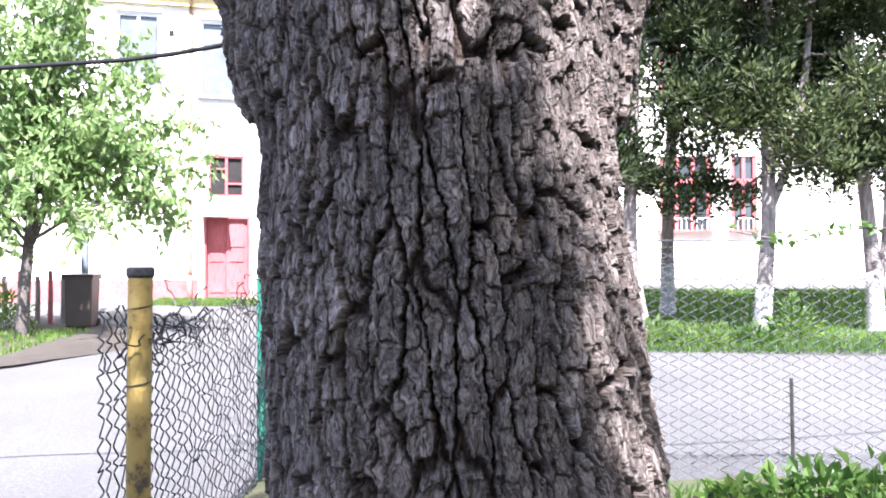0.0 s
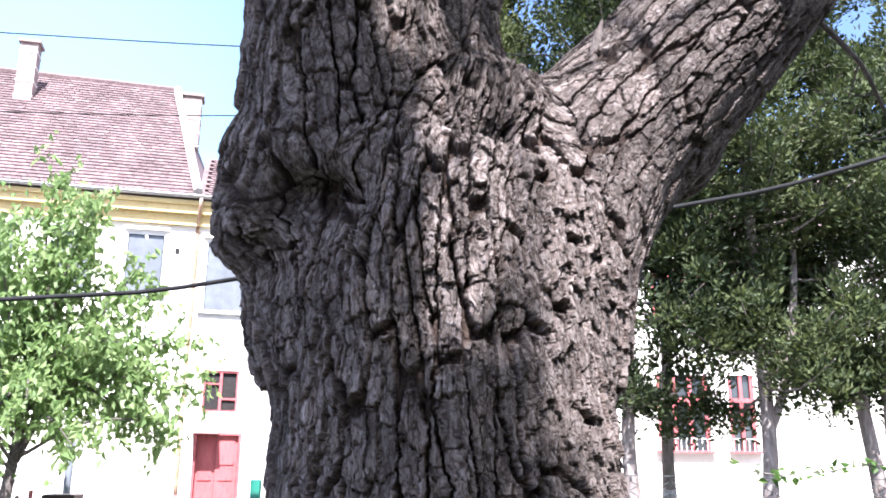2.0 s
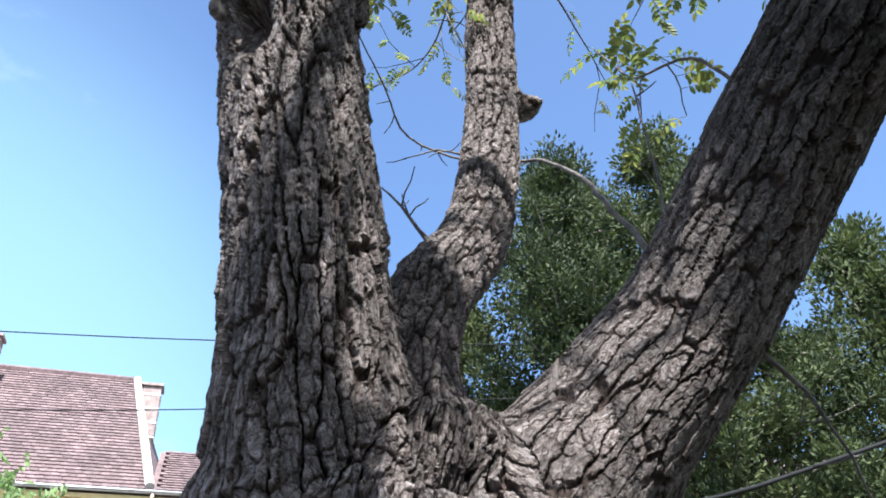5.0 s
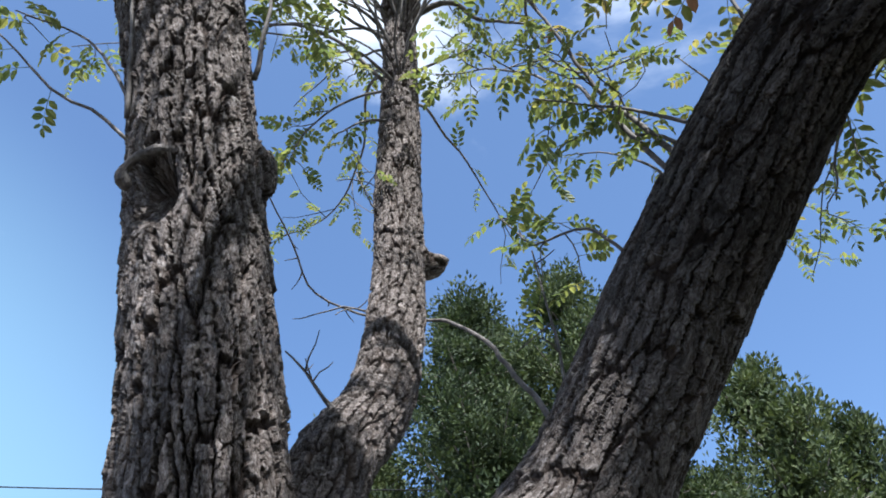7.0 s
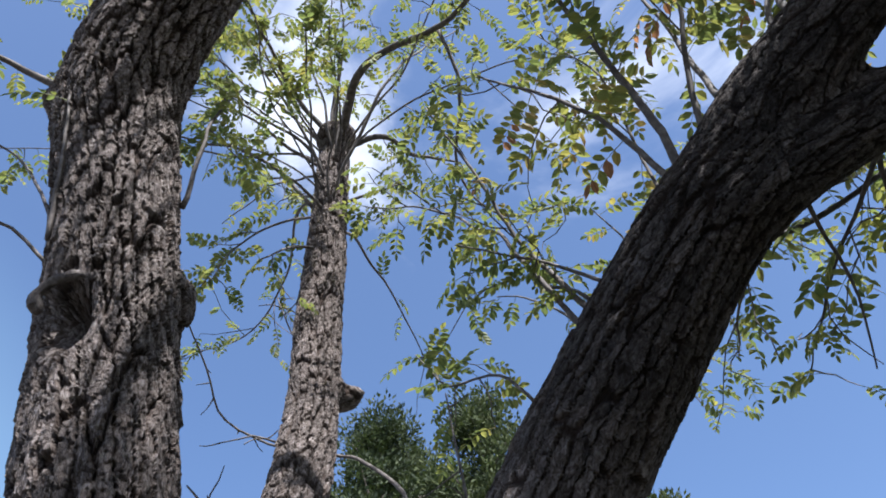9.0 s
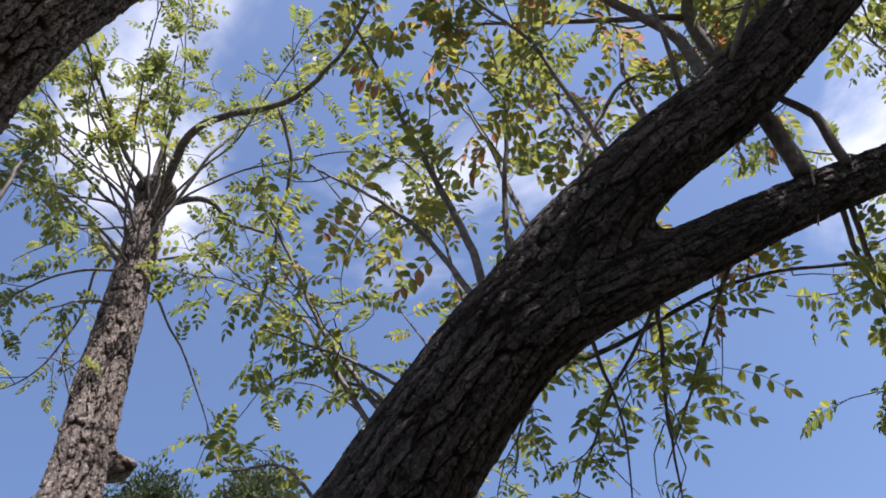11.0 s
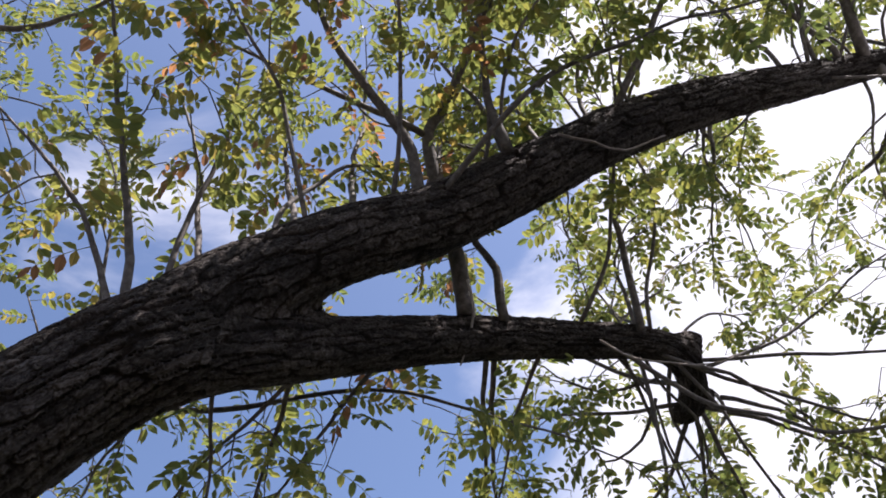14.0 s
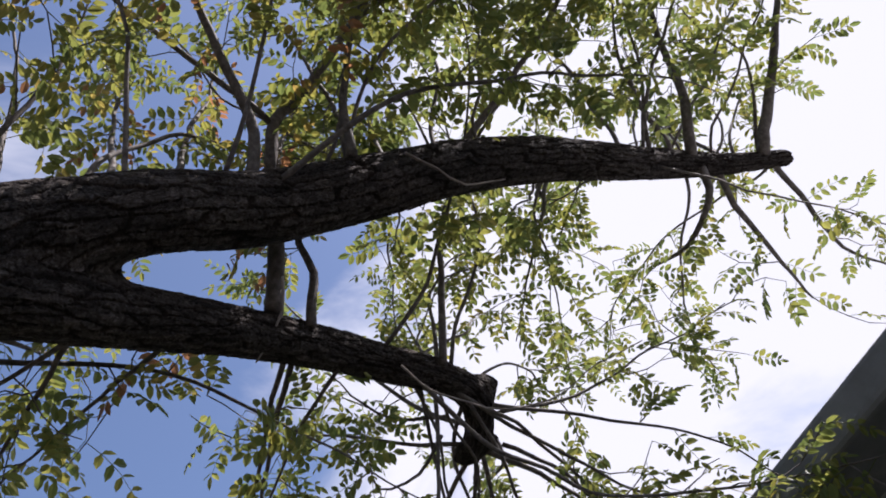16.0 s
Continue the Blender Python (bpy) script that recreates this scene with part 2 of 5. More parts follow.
BARK = bark_material()
OLD_WOOD = material("weathered_wood", [(0.04, 0.031, 0.027), (0.10, 0.082, 0.072), (0.2, 0.175, 0.16)], scale=40, rough=0.9, bump=1.0, bump_scale=90, stretch=(1, 1, 0.3))
TWIG = material("young_bark", [(0.045, 0.036, 0.03), (0.10, 0.083, 0.073), (0.18, 0.155, 0.135)], scale=30, rough=0.75, bump=0.4, bump_scale=120, depth=0.003)
LEAF = leaf_material("compound_leaf", [(0.055, 0.078, 0.026), (0.095, 0.115, 0.034), (0.16, 0.155, 0.04), (0.23, 0.165, 0.05), (0.20, 0.10, 0.05)],
                     [0.15, 0.48, 0.82, 0.99, 1.0])
LIME_LEAF = leaf_material("fresh_leaf", [(0.055, 0.10, 0.028), (0.10, 0.16, 0.05), (0.18, 0.24, 0.095)], [0.2, 0.55, 0.95], 0.35)
CONIFER = leaf_material("scale_spray", [(0.012, 0.021, 0.009), (0.026, 0.039, 0.013), (0.053, 0.069, 0.020), (0.082, 0.096, 0.03)], [0.2, 0.5, 0.8, 1.0], 0.18, 0.7)
CON_BARK = material("conifer_bark", [(0.13, 0.10, 0.085), (0.25, 0.21, 0.19), (0.36, 0.32, 0.29)], scale=14, rough=0.9, bump=0.8, bump_scale=50, stretch=(1, 1, 0.25))
LIMEWASH = material("limewash", [(0.30, 0.29, 0.27), (0.40, 0.39, 0.37), (0.22, 0.21, 0.19)], scale=9, rough=0.95, bump=0.5)
GRASS_M = leaf_material("grass_blade", [(0.035, 0.085, 0.015), (0.06, 0.13, 0.022), (0.12, 0.18, 0.035)], [0.2, 0.55, 0.95], 0.3)
WEED = leaf_material("weed_leaf", [(0.035, 0.075, 0.018), (0.06, 0.115, 0.025), (0.11, 0.16, 0.04)], [0.2, 0.55, 0.95], 0.4)
PLASTER = material("cream_plaster", [(0.74, 0.70, 0.62), (0.80, 0.77, 0.70), (0.70, 0.67, 0.60)], scale=3, rough=0.92, bump=0.3, bump_scale=30, stain=0.12, stain_scale=0.5)
YELLOW = material("ochre_cornice", [(0.66, 0.50, 0.22), (0.72, 0.57, 0.28), (0.60, 0.46, 0.22)], scale=5, rough=0.9, bump=0.2, stain=0.15)
PINK = material("pink_plinth", [(0.36, 0.11, 0.105), (0.42, 0.15, 0.14), (0.32, 0.10, 0.095)], scale=5, rough=0.9, bump=0.3)
RED = material("red_paint", [(0.40, 0.085, 0.085), (0.47, 0.125, 0.125), (0.34, 0.075, 0.075)], scale=8, rough=0.6, bump=0.2, stretch=(1, 1, 0.3))
TILE = vary(material("clay_tile", [(0.095, 0.062, 0.06), (0.145, 0.10, 0.097), (0.2, 0.148, 0.145)], scale=7, rough=0.9, bump=0.4, stain=0.2), 0.72, 1.2)
MORTAR = material("mortar", [(0.5, 0.47, 0.43), (0.62, 0.59, 0.55)], scale=8, rough=0.95, bump=0.5)
CHIMNEY = material("weathered_brick", [(0.2, 0.145, 0.13), (0.28, 0.22, 0.2), (0.36, 0.31, 0.29)], scale=5, rough=0.95, bump=0.5, stain=0.25)
ZINC = material("zinc_sheet", [(0.36, 0.36, 0.36), (0.5, 0.5, 0.5)], scale=5, rough=0.5, metal=0.7, bump=0.1)
RUST = material("rusty_pipe", [(0.30, 0.15, 0.07), (0.42, 0.27, 0.17), (0.50, 0.42, 0.36)], scale=5, rough=0.75, bump=0.3)
# near-black colour for the shade inside openings
DARK = material("opening_shade", [(0.015, 0.013, 0.012), (0.03, 0.026, 0.024)], rough=0.9)
SHUTTER = material("pale_shutter", [(0.11, 0.125, 0.14), (0.15, 0.165, 0.18)], scale=5, rough=0.7, bump=0.2)
WHITE = material("white_paint", [(0.74, 0.73, 0.70), (0.82, 0.81, 0.78)], scale=5, rough=0.6, bump=0.15)
GRAVEL = material("pale_gravel", [(0.07, 0.065, 0.062), (0.098, 0.093, 0.09), (0.13, 0.125, 0.12)], scale=30, rough=0.95, bump=0.8, bump_scale=70, stain=0.2, stain_scale=0.35, depth=0.02)
# earth colour with the dappled shade of the ground painted in
SHADED_SOIL = material("shaded_soil", [(0.035, 0.028, 0.021), (0.055, 0.044, 0.034), (0.08, 0.066, 0.052)], scale=12, rough=0.95, bump=0.8, depth=0.03)
GARDEN = material("grassy_earth", [(0.04, 0.05, 0.02), (0.065, 0.07, 0.03), (0.10, 0.085, 0.05)], scale=9, rough=0.95, bump=0.8, depth=0.03)
BIN = material("brown_plastic", [(0.042, 0.030, 0.023), (0.058, 0.042, 0.033)], scale=4, rough=0.45, bump=0.1)
WIRE = material("old_wire", [(0.025, 0.025, 0.025), (0.05, 0.047, 0.043), (0.09, 0.08, 0.07)], scale=40, rough=0.6, metal=0.4, bump=0.2)
ZWIRE = material("galvanised_wire", [(0.05, 0.052, 0.055), (0.09, 0.093, 0.097)], scale=40, rough=0.7, metal=0.25, bump=0.2)
POST_Y = material("flaking_yellow_paint", [(0.05, 0.036, 0.022), (0.20, 0.135, 0.032), (0.26, 0.18, 0.045), (0.22, 0.165, 0.06)], scale=9, rough=0.65, bump=0.4,
                  stops=[0.36, 0.44, 0.55, 0.7])
POST_G = material("green_paint", [(0.015, 0.13, 0.085), (0.02, 0.18, 0.12), (0.05, 0.12, 0.08)], scale=9, rough=0.5, bump=0.2)
CABLE = material("black_cable", [(0.014, 0.014, 0.014), (0.024, 0.024, 0.024)], scale=20, rough=0.85, bump=0.1, spec=0.15)
GREY_WALL = material("grey_render", [(0.15, 0.155, 0.16), (0.19, 0.195, 0.20), (0.22, 0.225, 0.23)], scale=6, rough=0.9, bump=0.4, stain=0.15)


def glass_material():
    m = bpy.data.materials.new("window_glass")
    m.use_nodes = True
    b = m.node_tree.nodes["Principled BSDF"]
    b.inputs["Base Color"].default_value = (0.05, 0.06, 0.065, 1)
    b.inputs["Roughness"].default_value = 0.06
    b.inputs["Specular IOR Level"].default_value = 0.8
    return m


GLASS = glass_material()


# ---- building blocks ----
class Geo:
    """Collects points and faces for one mesh."""

    def __init__(self):
        self.v, self.f = [], []

    def add(self, v, f):
        n = len(self.v)
        self.v.extend(map(tuple, v))
        self.f.extend([tuple(i + n for i in q) for q in f])
        return self

    def box(self, x0, y0, z0, x1, y1, z1):
        v = [(x, y, z) for x in (x0, x1) for y in (y0, y1) for z in (z0, z1)]
        return self.add(v, [(0, 1, 3, 2), (4, 6, 7, 5), (0, 4, 5, 1), (2, 3, 7, 6), (0, 2, 6, 4), (1, 5, 7, 3)])

    def tube(self, pts, radii, sides=6, cap=True):
        pts = np.asarray(pts, float)
        n = len(pts)
        radii = np.full(n, radii, float) if np.isscalar(radii) else np.asarray(radii, float)
        tan = np.gradient(pts, axis=0)
        tan /= np.linalg.norm(tan, axis=1)[:, None] + 1e-9
        side = np.cross(tan[0], (0.31, 0.87, 0.21) if abs(tan[0][1]) < 0.8 else (1, 0, 0))
        v = []
        ang = np.arange(sides) * 2 * math.pi / sides
        for k in range(n):
            side = side - tan[k] * (side @ tan[k])
            side /= np.linalg.norm(side) + 1e-9
            up = np.cross(tan[k], side)
            v.extend(pts[k] + radii[k] * (math.cos(a) * side + math.sin(a) * up) for a in ang)
        f = [(k * sides + j, k * sides + (j + 1) % sides, (k + 1) * sides + (j + 1) % sides, (k + 1) * sides + j) for k in range(n - 1) for j in range(sides)]
        if cap:
            f += [tuple(range(sides))[::-1], tuple(range((n - 1) * sides, n * sides))]
        return self.add(v, f)

    def mesh(self, name, smooth=False):
        me = bpy.data.meshes.new(name)
        me.from_pydata(self.v, [], self.f)
        if smooth:
            me.polygons.foreach_set("use_smooth", [True] * len(me.polygons))
        me.update()
        return me


def thing(name, label, category, at=None, group="", kind=""):
    ob = tagged(new(name), label, category, group, kind)
    ob.empty_display_size = 0.1
    if at is not None:
        ob.matrix_world = at
    return ob


def part(name, geo, mat, parent=None, label="", kind="", smooth=False):
    me = geo.mesh(name, smooth) if isinstance(geo, Geo) else geo
    me.materials.clear()
    me.materials.append(mat)
    ob = new(name, me)
    ob.parent = parent
    return tagged(ob, label, kind=kind)


def bevel(ob, width=0.01, seg=2):
    b = ob.modifiers.new("edge", "BEVEL")
    b.width, b.segments, b.limit_method = width, seg, "ANGLE"
    return ob


def curve_points(pts, step=0.05):
    """Smooth line through a few points; columns past the third ride along."""
    p = np.asarray(pts, float)
    q = np.vstack([2 * p[0] - p[1], p, 2 * p[-1] - p[-2]])
    out = []
    for i in range(1, len(q) - 2):
        a, b, c, d = q[i - 1], q[i], q[i + 1], q[i + 2]
        n = max(2, int(np.linalg.norm((c - b)[:3]) / step))
        for t in np.arange(n) / n:
            out.append(0.5 * (2 * b + (c - a) * t + (2 * a - 5 * b + 4 * c - d) * t * t + (3 * b - a - 3 * c + d) * t ** 3))
    out.append(p[-1])
    return np.array(out)


def rise(y):
    """Height of the yard, which climbs gently away from the tree."""
    s = np.clip((np.asarray(y, float) - 8) / 26, 0, 1)
    return 0.85 * s * s * (3 - 2 * s)


# ---- the old tree ----
def hash_grid(i, j, k, seed):
    h = (i * 374761393 + j * 668265263 + k * 1103515245 + seed * 144665).astype(np.uint32)
    h ^= h >> np.uint32(13)
    h *= np.uint32(1274126177)
    h ^= h >> np.uint32(16)
    h *= np.uint32(2246822519)
    h ^= h >> np.uint32(15)
    return h.astype(np.float32) * np.float32(1 / 4294967296)


def soft_noise(p, seed=0):
    """Smooth noise in 0..1 at an array of points."""
    b = np.floor(p).astype(np.int32)
    f = p - b
    f = f * f * (3 - 2 * f)
    out = np.zeros(len(p))
    for dx in (0, 1):
        for dy in (0, 1):
            for dz in (0, 1):
                w = (f[:, 0] if dx else 1 - f[:, 0]) * (f[:, 1] if dy else 1 - f[:, 1]) * (f[:, 2] if dz else 1 - f[:, 2])
                out += w * hash_grid(b[:, 0] + dx, b[:, 1] + dy, b[:, 2] + dz, seed)
    return out


def layered(p, seed=0, n=4):
    return sum(soft_noise(p * 2 ** k, seed + k) * 0.5 ** k for k in range(n)) / sum(0.5 ** k for k in range(n))


def blocks(u, w, around, limb, seed):
    """Rough blocks in staggered columns round a stem: nearest and second distance, a random number for each block, offset from its middle."""
    u, w = u.astype(np.float32), w.astype(np.float32)
    bi = np.floor(u).astype(np.int32)
    n = len(u)
    f1, f2 = np.full(n, 9.0, np.float32), np.full(n, 9.0, np.float32)
    tone, ou, ow = np.zeros(n, np.float32), np.zeros(n, np.float32), np.zeros(n, np.float32)
    for dx in (-1, 0, 1):
        i = bi + dx
        ring = np.mod(i, around)
        slide = hash_grid(ring, limb, limb, seed + 9)
        bj = np.floor(w - slide).astype(np.int32)
        for dz in (-1, 0, 1):
            j = bj + dz
            du = u - i - 0.14 - 0.72 * hash_grid(ring, j, limb, seed)
            dw = w - slide - j - 0.04 - 0.92 * hash_grid(ring, j, limb, seed + 1)
            r = np.sqrt(np.sqrt(du ** 4 + dw ** 4))
            near = r < f1
            f2 = np.where(near, f1, np.minimum(f2, r))
            f1 = np.where(near, r, f1)
            tone = np.where(near, hash_grid(ring, j, limb, seed + 3), tone)
            ou, ow = np.where(near, du, ou), np.where(near, dw, ow)
    return f1, f2, tone, ou, ow


def ramp01(x, a, b):
    t = np.clip((x - a) / (b - a), 0, 1)
    return t * t * (3 - 2 * t)


TREE_AT = Vector((0.08, 1.95, 0.0))
# centre line and radius of trunk, stems and limbs
WOOD_LINES = {
    "trunk": [(0.12, 1.95, -0.25, 0.66), (0.10, 1.95, 0.2, 0.52), (0.075, 1.95, 0.6, 0.465), (0.05, 1.95, 1.0, 0.435), (0.02, 1.95, 1.3, 0.412), (-0.01, 1.95, 1.57, 0.398),
              (-0.02, 1.94, 1.8, 0.385), (-0.03, 1.95, 2.1, 0.385), (0.0, 1.98, 2.32, 0.36)],
    "left_stem": [(-0.14, 1.96, 1.95, 0.33), (-0.23, 1.93, 2.3, 0.285), (-0.27, 1.90, 2.55, 0.252), (-0.285, 1.85, 2.88, 0.226), (-0.315, 1.79, 3.2, 0.217), (-0.375, 1.77, 3.65, 0.216),
                  (-0.45, 1.67, 4.25, 0.206), (-0.51, 1.68, 4.6, 0.225), (-0.56, 1.60, 5.0, 0.245), (-0.46, 1.42, 5.4, 0.235), (-0.2, 1.2, 5.85, 0.19), (0.15, 1.05, 6.4, 0.14)],
    "middle_stem": [(-0.02, 2.02, 2.5, 0.2), (-0.03, 2.09, 2.85, 0.155), (0.055, 2.23, 3.2, 0.138), (0.18, 2.43, 3.47, 0.138), (0.275, 2.55, 3.80, 0.128), (0.345, 2.74, 4.35, 0.123),
                    (0.38, 2.84, 5.0, 0.124), (0.43, 2.84, 5.9, 0.113), (0.47, 2.86, 6.75, 0.10)],
    "right_limb": [(0.10, 2.04, 1.95, 0.33), (0.24, 2.12, 2.28, 0.275), (0.42, 2.17, 2.55, 0.25), (0.64, 2.19, 2.79, 0.24), (0.88, 2.12, 3.08, 0.228), (1.12, 1.85, 3.47, 0.228), (1.28, 1.55, 3.72, 0.22),
                   (1.44, 1.17, 3.95, 0.205), (1.53, 0.98, 4.02, 0.185)],
    "upper_branch": [(1.50, 1.02, 4.03, 0.18), (1.60, 0.80, 4.175, 0.164), (1.69, 0.63, 4.255, 0.153), (1.78, 0.46, 4.33, 0.146), (2.03, 0.17, 4.50, 0.140), (2.24, -0.18, 4.70, 0.136), (2.46, -0.60, 4.92, 0.122),
                     (2.69, -0.98, 5.08, 0.113), (3.0, -1.42, 5.24, 0.098), (3.22, -1.68, 5.38, 0.09), (3.45, -2.1, 5.45, 0.068), (3.61, -2.52, 5.5, 0.055)],
    "lower_branch": [(1.47, 1.06, 3.95, 0.18), (1.66, 0.87, 3.985, 0.132), (1.94, 0.68, 4.09, 0.114), (2.45, 0.32, 4.28, 0.095), (2.92, 0.0, 4.41, 0.087), (3.24, -0.27, 4.43, 0.08), (3.41, -0.34, 4.39, 0.078),
                     (3.53, -0.29, 4.31, 0.068), (3.60, -0.21, 4.26, 0.055)],
}
# burls, collars and stubs: place, radius, stretch
LUMPS = [((-0.46, 1.84, 2.19), 0.10, (1, 1, 0.9)), ((-0.45, 1.82, 2.36), 0.10, (1, 1, 1.2)), ((-0.40, 1.78, 2.20), 0.135, (1, 1, 0.85)), ((-0.34, 1.76, 2.33), 0.13, (1, 1, 1)), ((-0.24, 1.69, 2.28), 0.11, (1.2, 0.8, 0.7)), ((-0.44, 1.86, 2.30), 0.12, (1, 1, 1.2)),
         ((0.58, 2.26, 2.55), 0.17, (1.1, 1, 0.8)), ((0.20, 2.10, 2.58), 0.13, (1.1, 1, 0.9)), ((0.08, 2.13, 2.58), 0.17, (1, 1, 1)), ((0.10, 1.68, 1.98), 0.075, (0.8, 0.7, 1.2)), ((-0.04, 1.72, 2.18), 0.08, (1.6, 0.7, 0.7)),
         ((-0.205, 1.74, 3.99), 0.075, (0.8, 1, 1.5)),
         ((0.50, 2.84, 4.55), 0.075, (1.2, 1, 0.8)), ((0.56, 2.83, 4.58), 0.045, (1.2, 1, 1)), ((-0.72, 1.62, 4.95), 0.09, (1.5, 1, 1)), ((0.47, 2.80, 6.75), 0.14, (1, 1, 0.8)),
         ((3.57, -0.20, 4.27), 0.055, (1.5, 1.1, 0.8)), ((3.37, -0.39, 4.45), 0.072, (1.1, 1.1, 0.9)), ((3.60, -0.33, 4.31), 0.055, (1, 1, 1)), ((0.10, 2.0, 2.56), 0.12, (1.2, 1, 1)), ((0.19, 2.03, 2.56), 0.10, (1, 1, 1)), ((0.02, 1.95, 2.54), 0.11, (1, 1, 1.1)), ((0.13, 1.97, 2.66), 0.05, (1, 1, 1)), ((0.07, 2.06, 2.70), 0.07, (1, 1, 1))]
# hollows in the bark: place, radius, depth
HOLLOWS = [((-0.52, 1.58, 3.77), 0.085, 0.15), ((-0.50, 1.57, 3.69), 0.07, 0.08), ((-0.29, 1.56, 2.2), 0.07, 0.09), ((-0.37, 1.6, 2.23), 0.06, 0.07), ((-0.19, 1.54, 2.18), 0.05, 0.05), ((-0.33, 1.66, 2.22), 0.085, 0.08), ((-0.22, 1.62, 2.25), 0.06, 0.05), ((0.10, 1.60, 1.93), 0.045, 0.03), ((-0.40, 1.70, 2.10), 0.06, 0.03)]
# bark scale and depth on each
BARK_SIZE = {"trunk": 0.95, "left_stem": 0.85, "middle_stem": 0.7, "right_limb": 0.95, "upper_branch": 0.75, "lower_branch": 0.6}
BARK_DEPTH = {"trunk": 1.0, "left_stem": 0.85, "middle_stem": 0.55, "right_limb": 0.52, "upper_branch": 0.36, "lower_branch": 0.32}


def limb_frames():
    """Samples of all centre lines: place, radius, distance along, and a frame carried along without twist."""
    rows = []
    for n, (name, pts) in enumerate(WOOD_LINES.items()):
        c = curve_points(pts, 0.045)
        p = c[:, :3]
        tan = np.gradient(p, axis=0)
        tan /= np.linalg.norm(tan, axis=1)[:, None]
        s = np.r_[0, np.cumsum(np.linalg.norm(np.diff(p, axis=0), axis=1))]
        side = np.array((1.0, 0, 0))
        for k in range(len(p)):
            side = side - tan[k] * (side @ tan[k])
            side /= np.linalg.norm(side)
            rows.append((*p[k], c[k, 3], s[k], *side, *np.cross(tan[k], side), BARK_SIZE[name], BARK_DEPTH[name], n, *tan[k]))
    return np.array(rows)


def old_wood():
    rough = Geo()
    for pts in WOOD_LINES.values():
        c = curve_points(pts, 0.06)
        rough.tube(c[:, :3], c[:, 3], 28)
    for at, r, st in LUMPS:
        bm = bmesh.new()
        bmesh.ops.create_icosphere(bm, subdivisions=3, radius=r)
        rough.add([(v.co.x * st[0] + at[0], v.co.y * st[1] + at[1], v.co.z * st[2] + at[2]) for v in bm.verts], [[v.index for v in f.verts] for f in bm.faces])
        bm.free()
    src = new("rough", rough.mesh("rough"))
    m = src.modifiers.new("remesh", "REMESH")
    m.mode, m.voxel_size = "VOXEL", 0.029
    s = src.modifiers.new("smooth", "SMOOTH")
    s.factor, s.iterations = 0.5, 6
    d = src.modifiers.new("fine", "SUBSURF")
    d.subdivision_type, d.levels, d.render_levels = "CATMULL_CLARK", 1, 1
    me = bpy.data.meshes.new_from_object(src.evaluated_get(bpy.context.evaluated_depsgraph_get()))
    old = src.data
    bpy.data.objects.remove(src)
    bpy.data.meshes.remove(old)
    n = len(me.vertices)
    v = np.empty(n * 3)
    me.vertices.foreach_get("co", v)
    v = v.reshape(-1, 3)
    nor = np.empty(n * 3)
    me.vertex_normals.foreach_get("vector", nor)
    nor = nor.reshape(-1, 3)
    quads = np.empty(len(me.loops), np.int32)
    me.loops.foreach_get("vertex_index", quads)
    quads = quads.reshape(-1, 4)
    bpy.data.meshes.remove(me)

    def finer(v, nor, quads, pick):
        """Splits the picked quads in four."""
        n = len(v)
        coarse, fine = quads[~pick], quads[pick]
        edges = np.sort(np.stack([fine, np.roll(fine, -1, 1)], 2).reshape(-1, 2), 1)
        code, back = np.unique(edges[:, 0].astype(np.int64) * n + edges[:, 1], return_inverse=True)
        ends = np.stack([code // n, code % n], 1)
        e = n + back.reshape(-1, 4)
        c = n + len(code) + np.arange(len(fine))
        v = np.concatenate([v, v[ends].mean(1), v[fine].mean(1)])
        nor = np.concatenate([nor, nor[ends].mean(1), nor[fine].mean(1)])
        nor /= np.linalg.norm(nor, axis=1)[:, None] + 1e-9
        return v, nor, np.concatenate([coarse] + [np.stack([fine[:, i], e[:, i], c, e[:, i - 1]], 1) for i in range(4)])

    # the garden side gets a finer net, and the trunk and fork at breast height the finest
    mid, out = v[quads].mean(1), nor[quads].mean(1)
    garden_side = ((np.array((0.05, -0.3, 1.8)) - mid) * out).sum(1) > -0.3
    v, nor, quads = finer(v, nor, quads, garden_side & (mid[:, 2] > 0.8))
    mid, out = v[quads].mean(1), nor[quads].mean(1)
    close = ((np.array((0.0, -0.05, 1.7)) - mid) * out).sum(1) > -0.15
    close &= (mid[:, 1] < 2.25) & (mid[:, 2] > 0.95) & (mid[:, 2] < 3.0) & (mid[:, 0] < 0.85)
    v, nor, quads = finer(v, nor, quads, close)
    n = len(v)
    fr = limb_frames()
    # where one limb starts inside another, the bark follows the outer one
    inside = np.zeros(len(fr), bool)
    for k in range(len(fr)):
        other = fr[fr[:, 13] < fr[k, 13]]
        if len(other):
            inside[k] = (np.linalg.norm(other[:, :3] - fr[k, :3], axis=1) < other[:, 3] * 0.8).any()
    fr = fr[~inside]
    mid, rad = fr[:, :3].astype(np.float32), fr[:, 3].astype(np.float32)
    mid2 = (mid * mid).sum(1)
    side_step = (fr[:, 13] % 2 * 2 - 1).astype(np.float32)
    q, size, depth, turn, limb = np.empty((n, 3)), np.empty(n), np.empty(n), np.empty(n), np.empty(n, np.int32)
    for a in range(0, n, 20000):
        p = v[a:a + 20000]
        p32 = p.astype(np.float32)
        dist = p32 @ (-2 * mid.T)
        dist += (p32 * p32).sum(1)[:, None] + mid2
        np.sqrt(np.maximum(dist, 1e-6, out=dist), out=dist)
        dist -= rad
        dist += ((soft_noise(p * 9, 21) - 0.5) * 0.02).astype(np.float32)[:, None] * side_step
        row = fr[np.argmin(dist, 1)]
        d = p - row[:, :3]
        along = row[:, 4] + (d * row[:, 14:17]).sum(1)
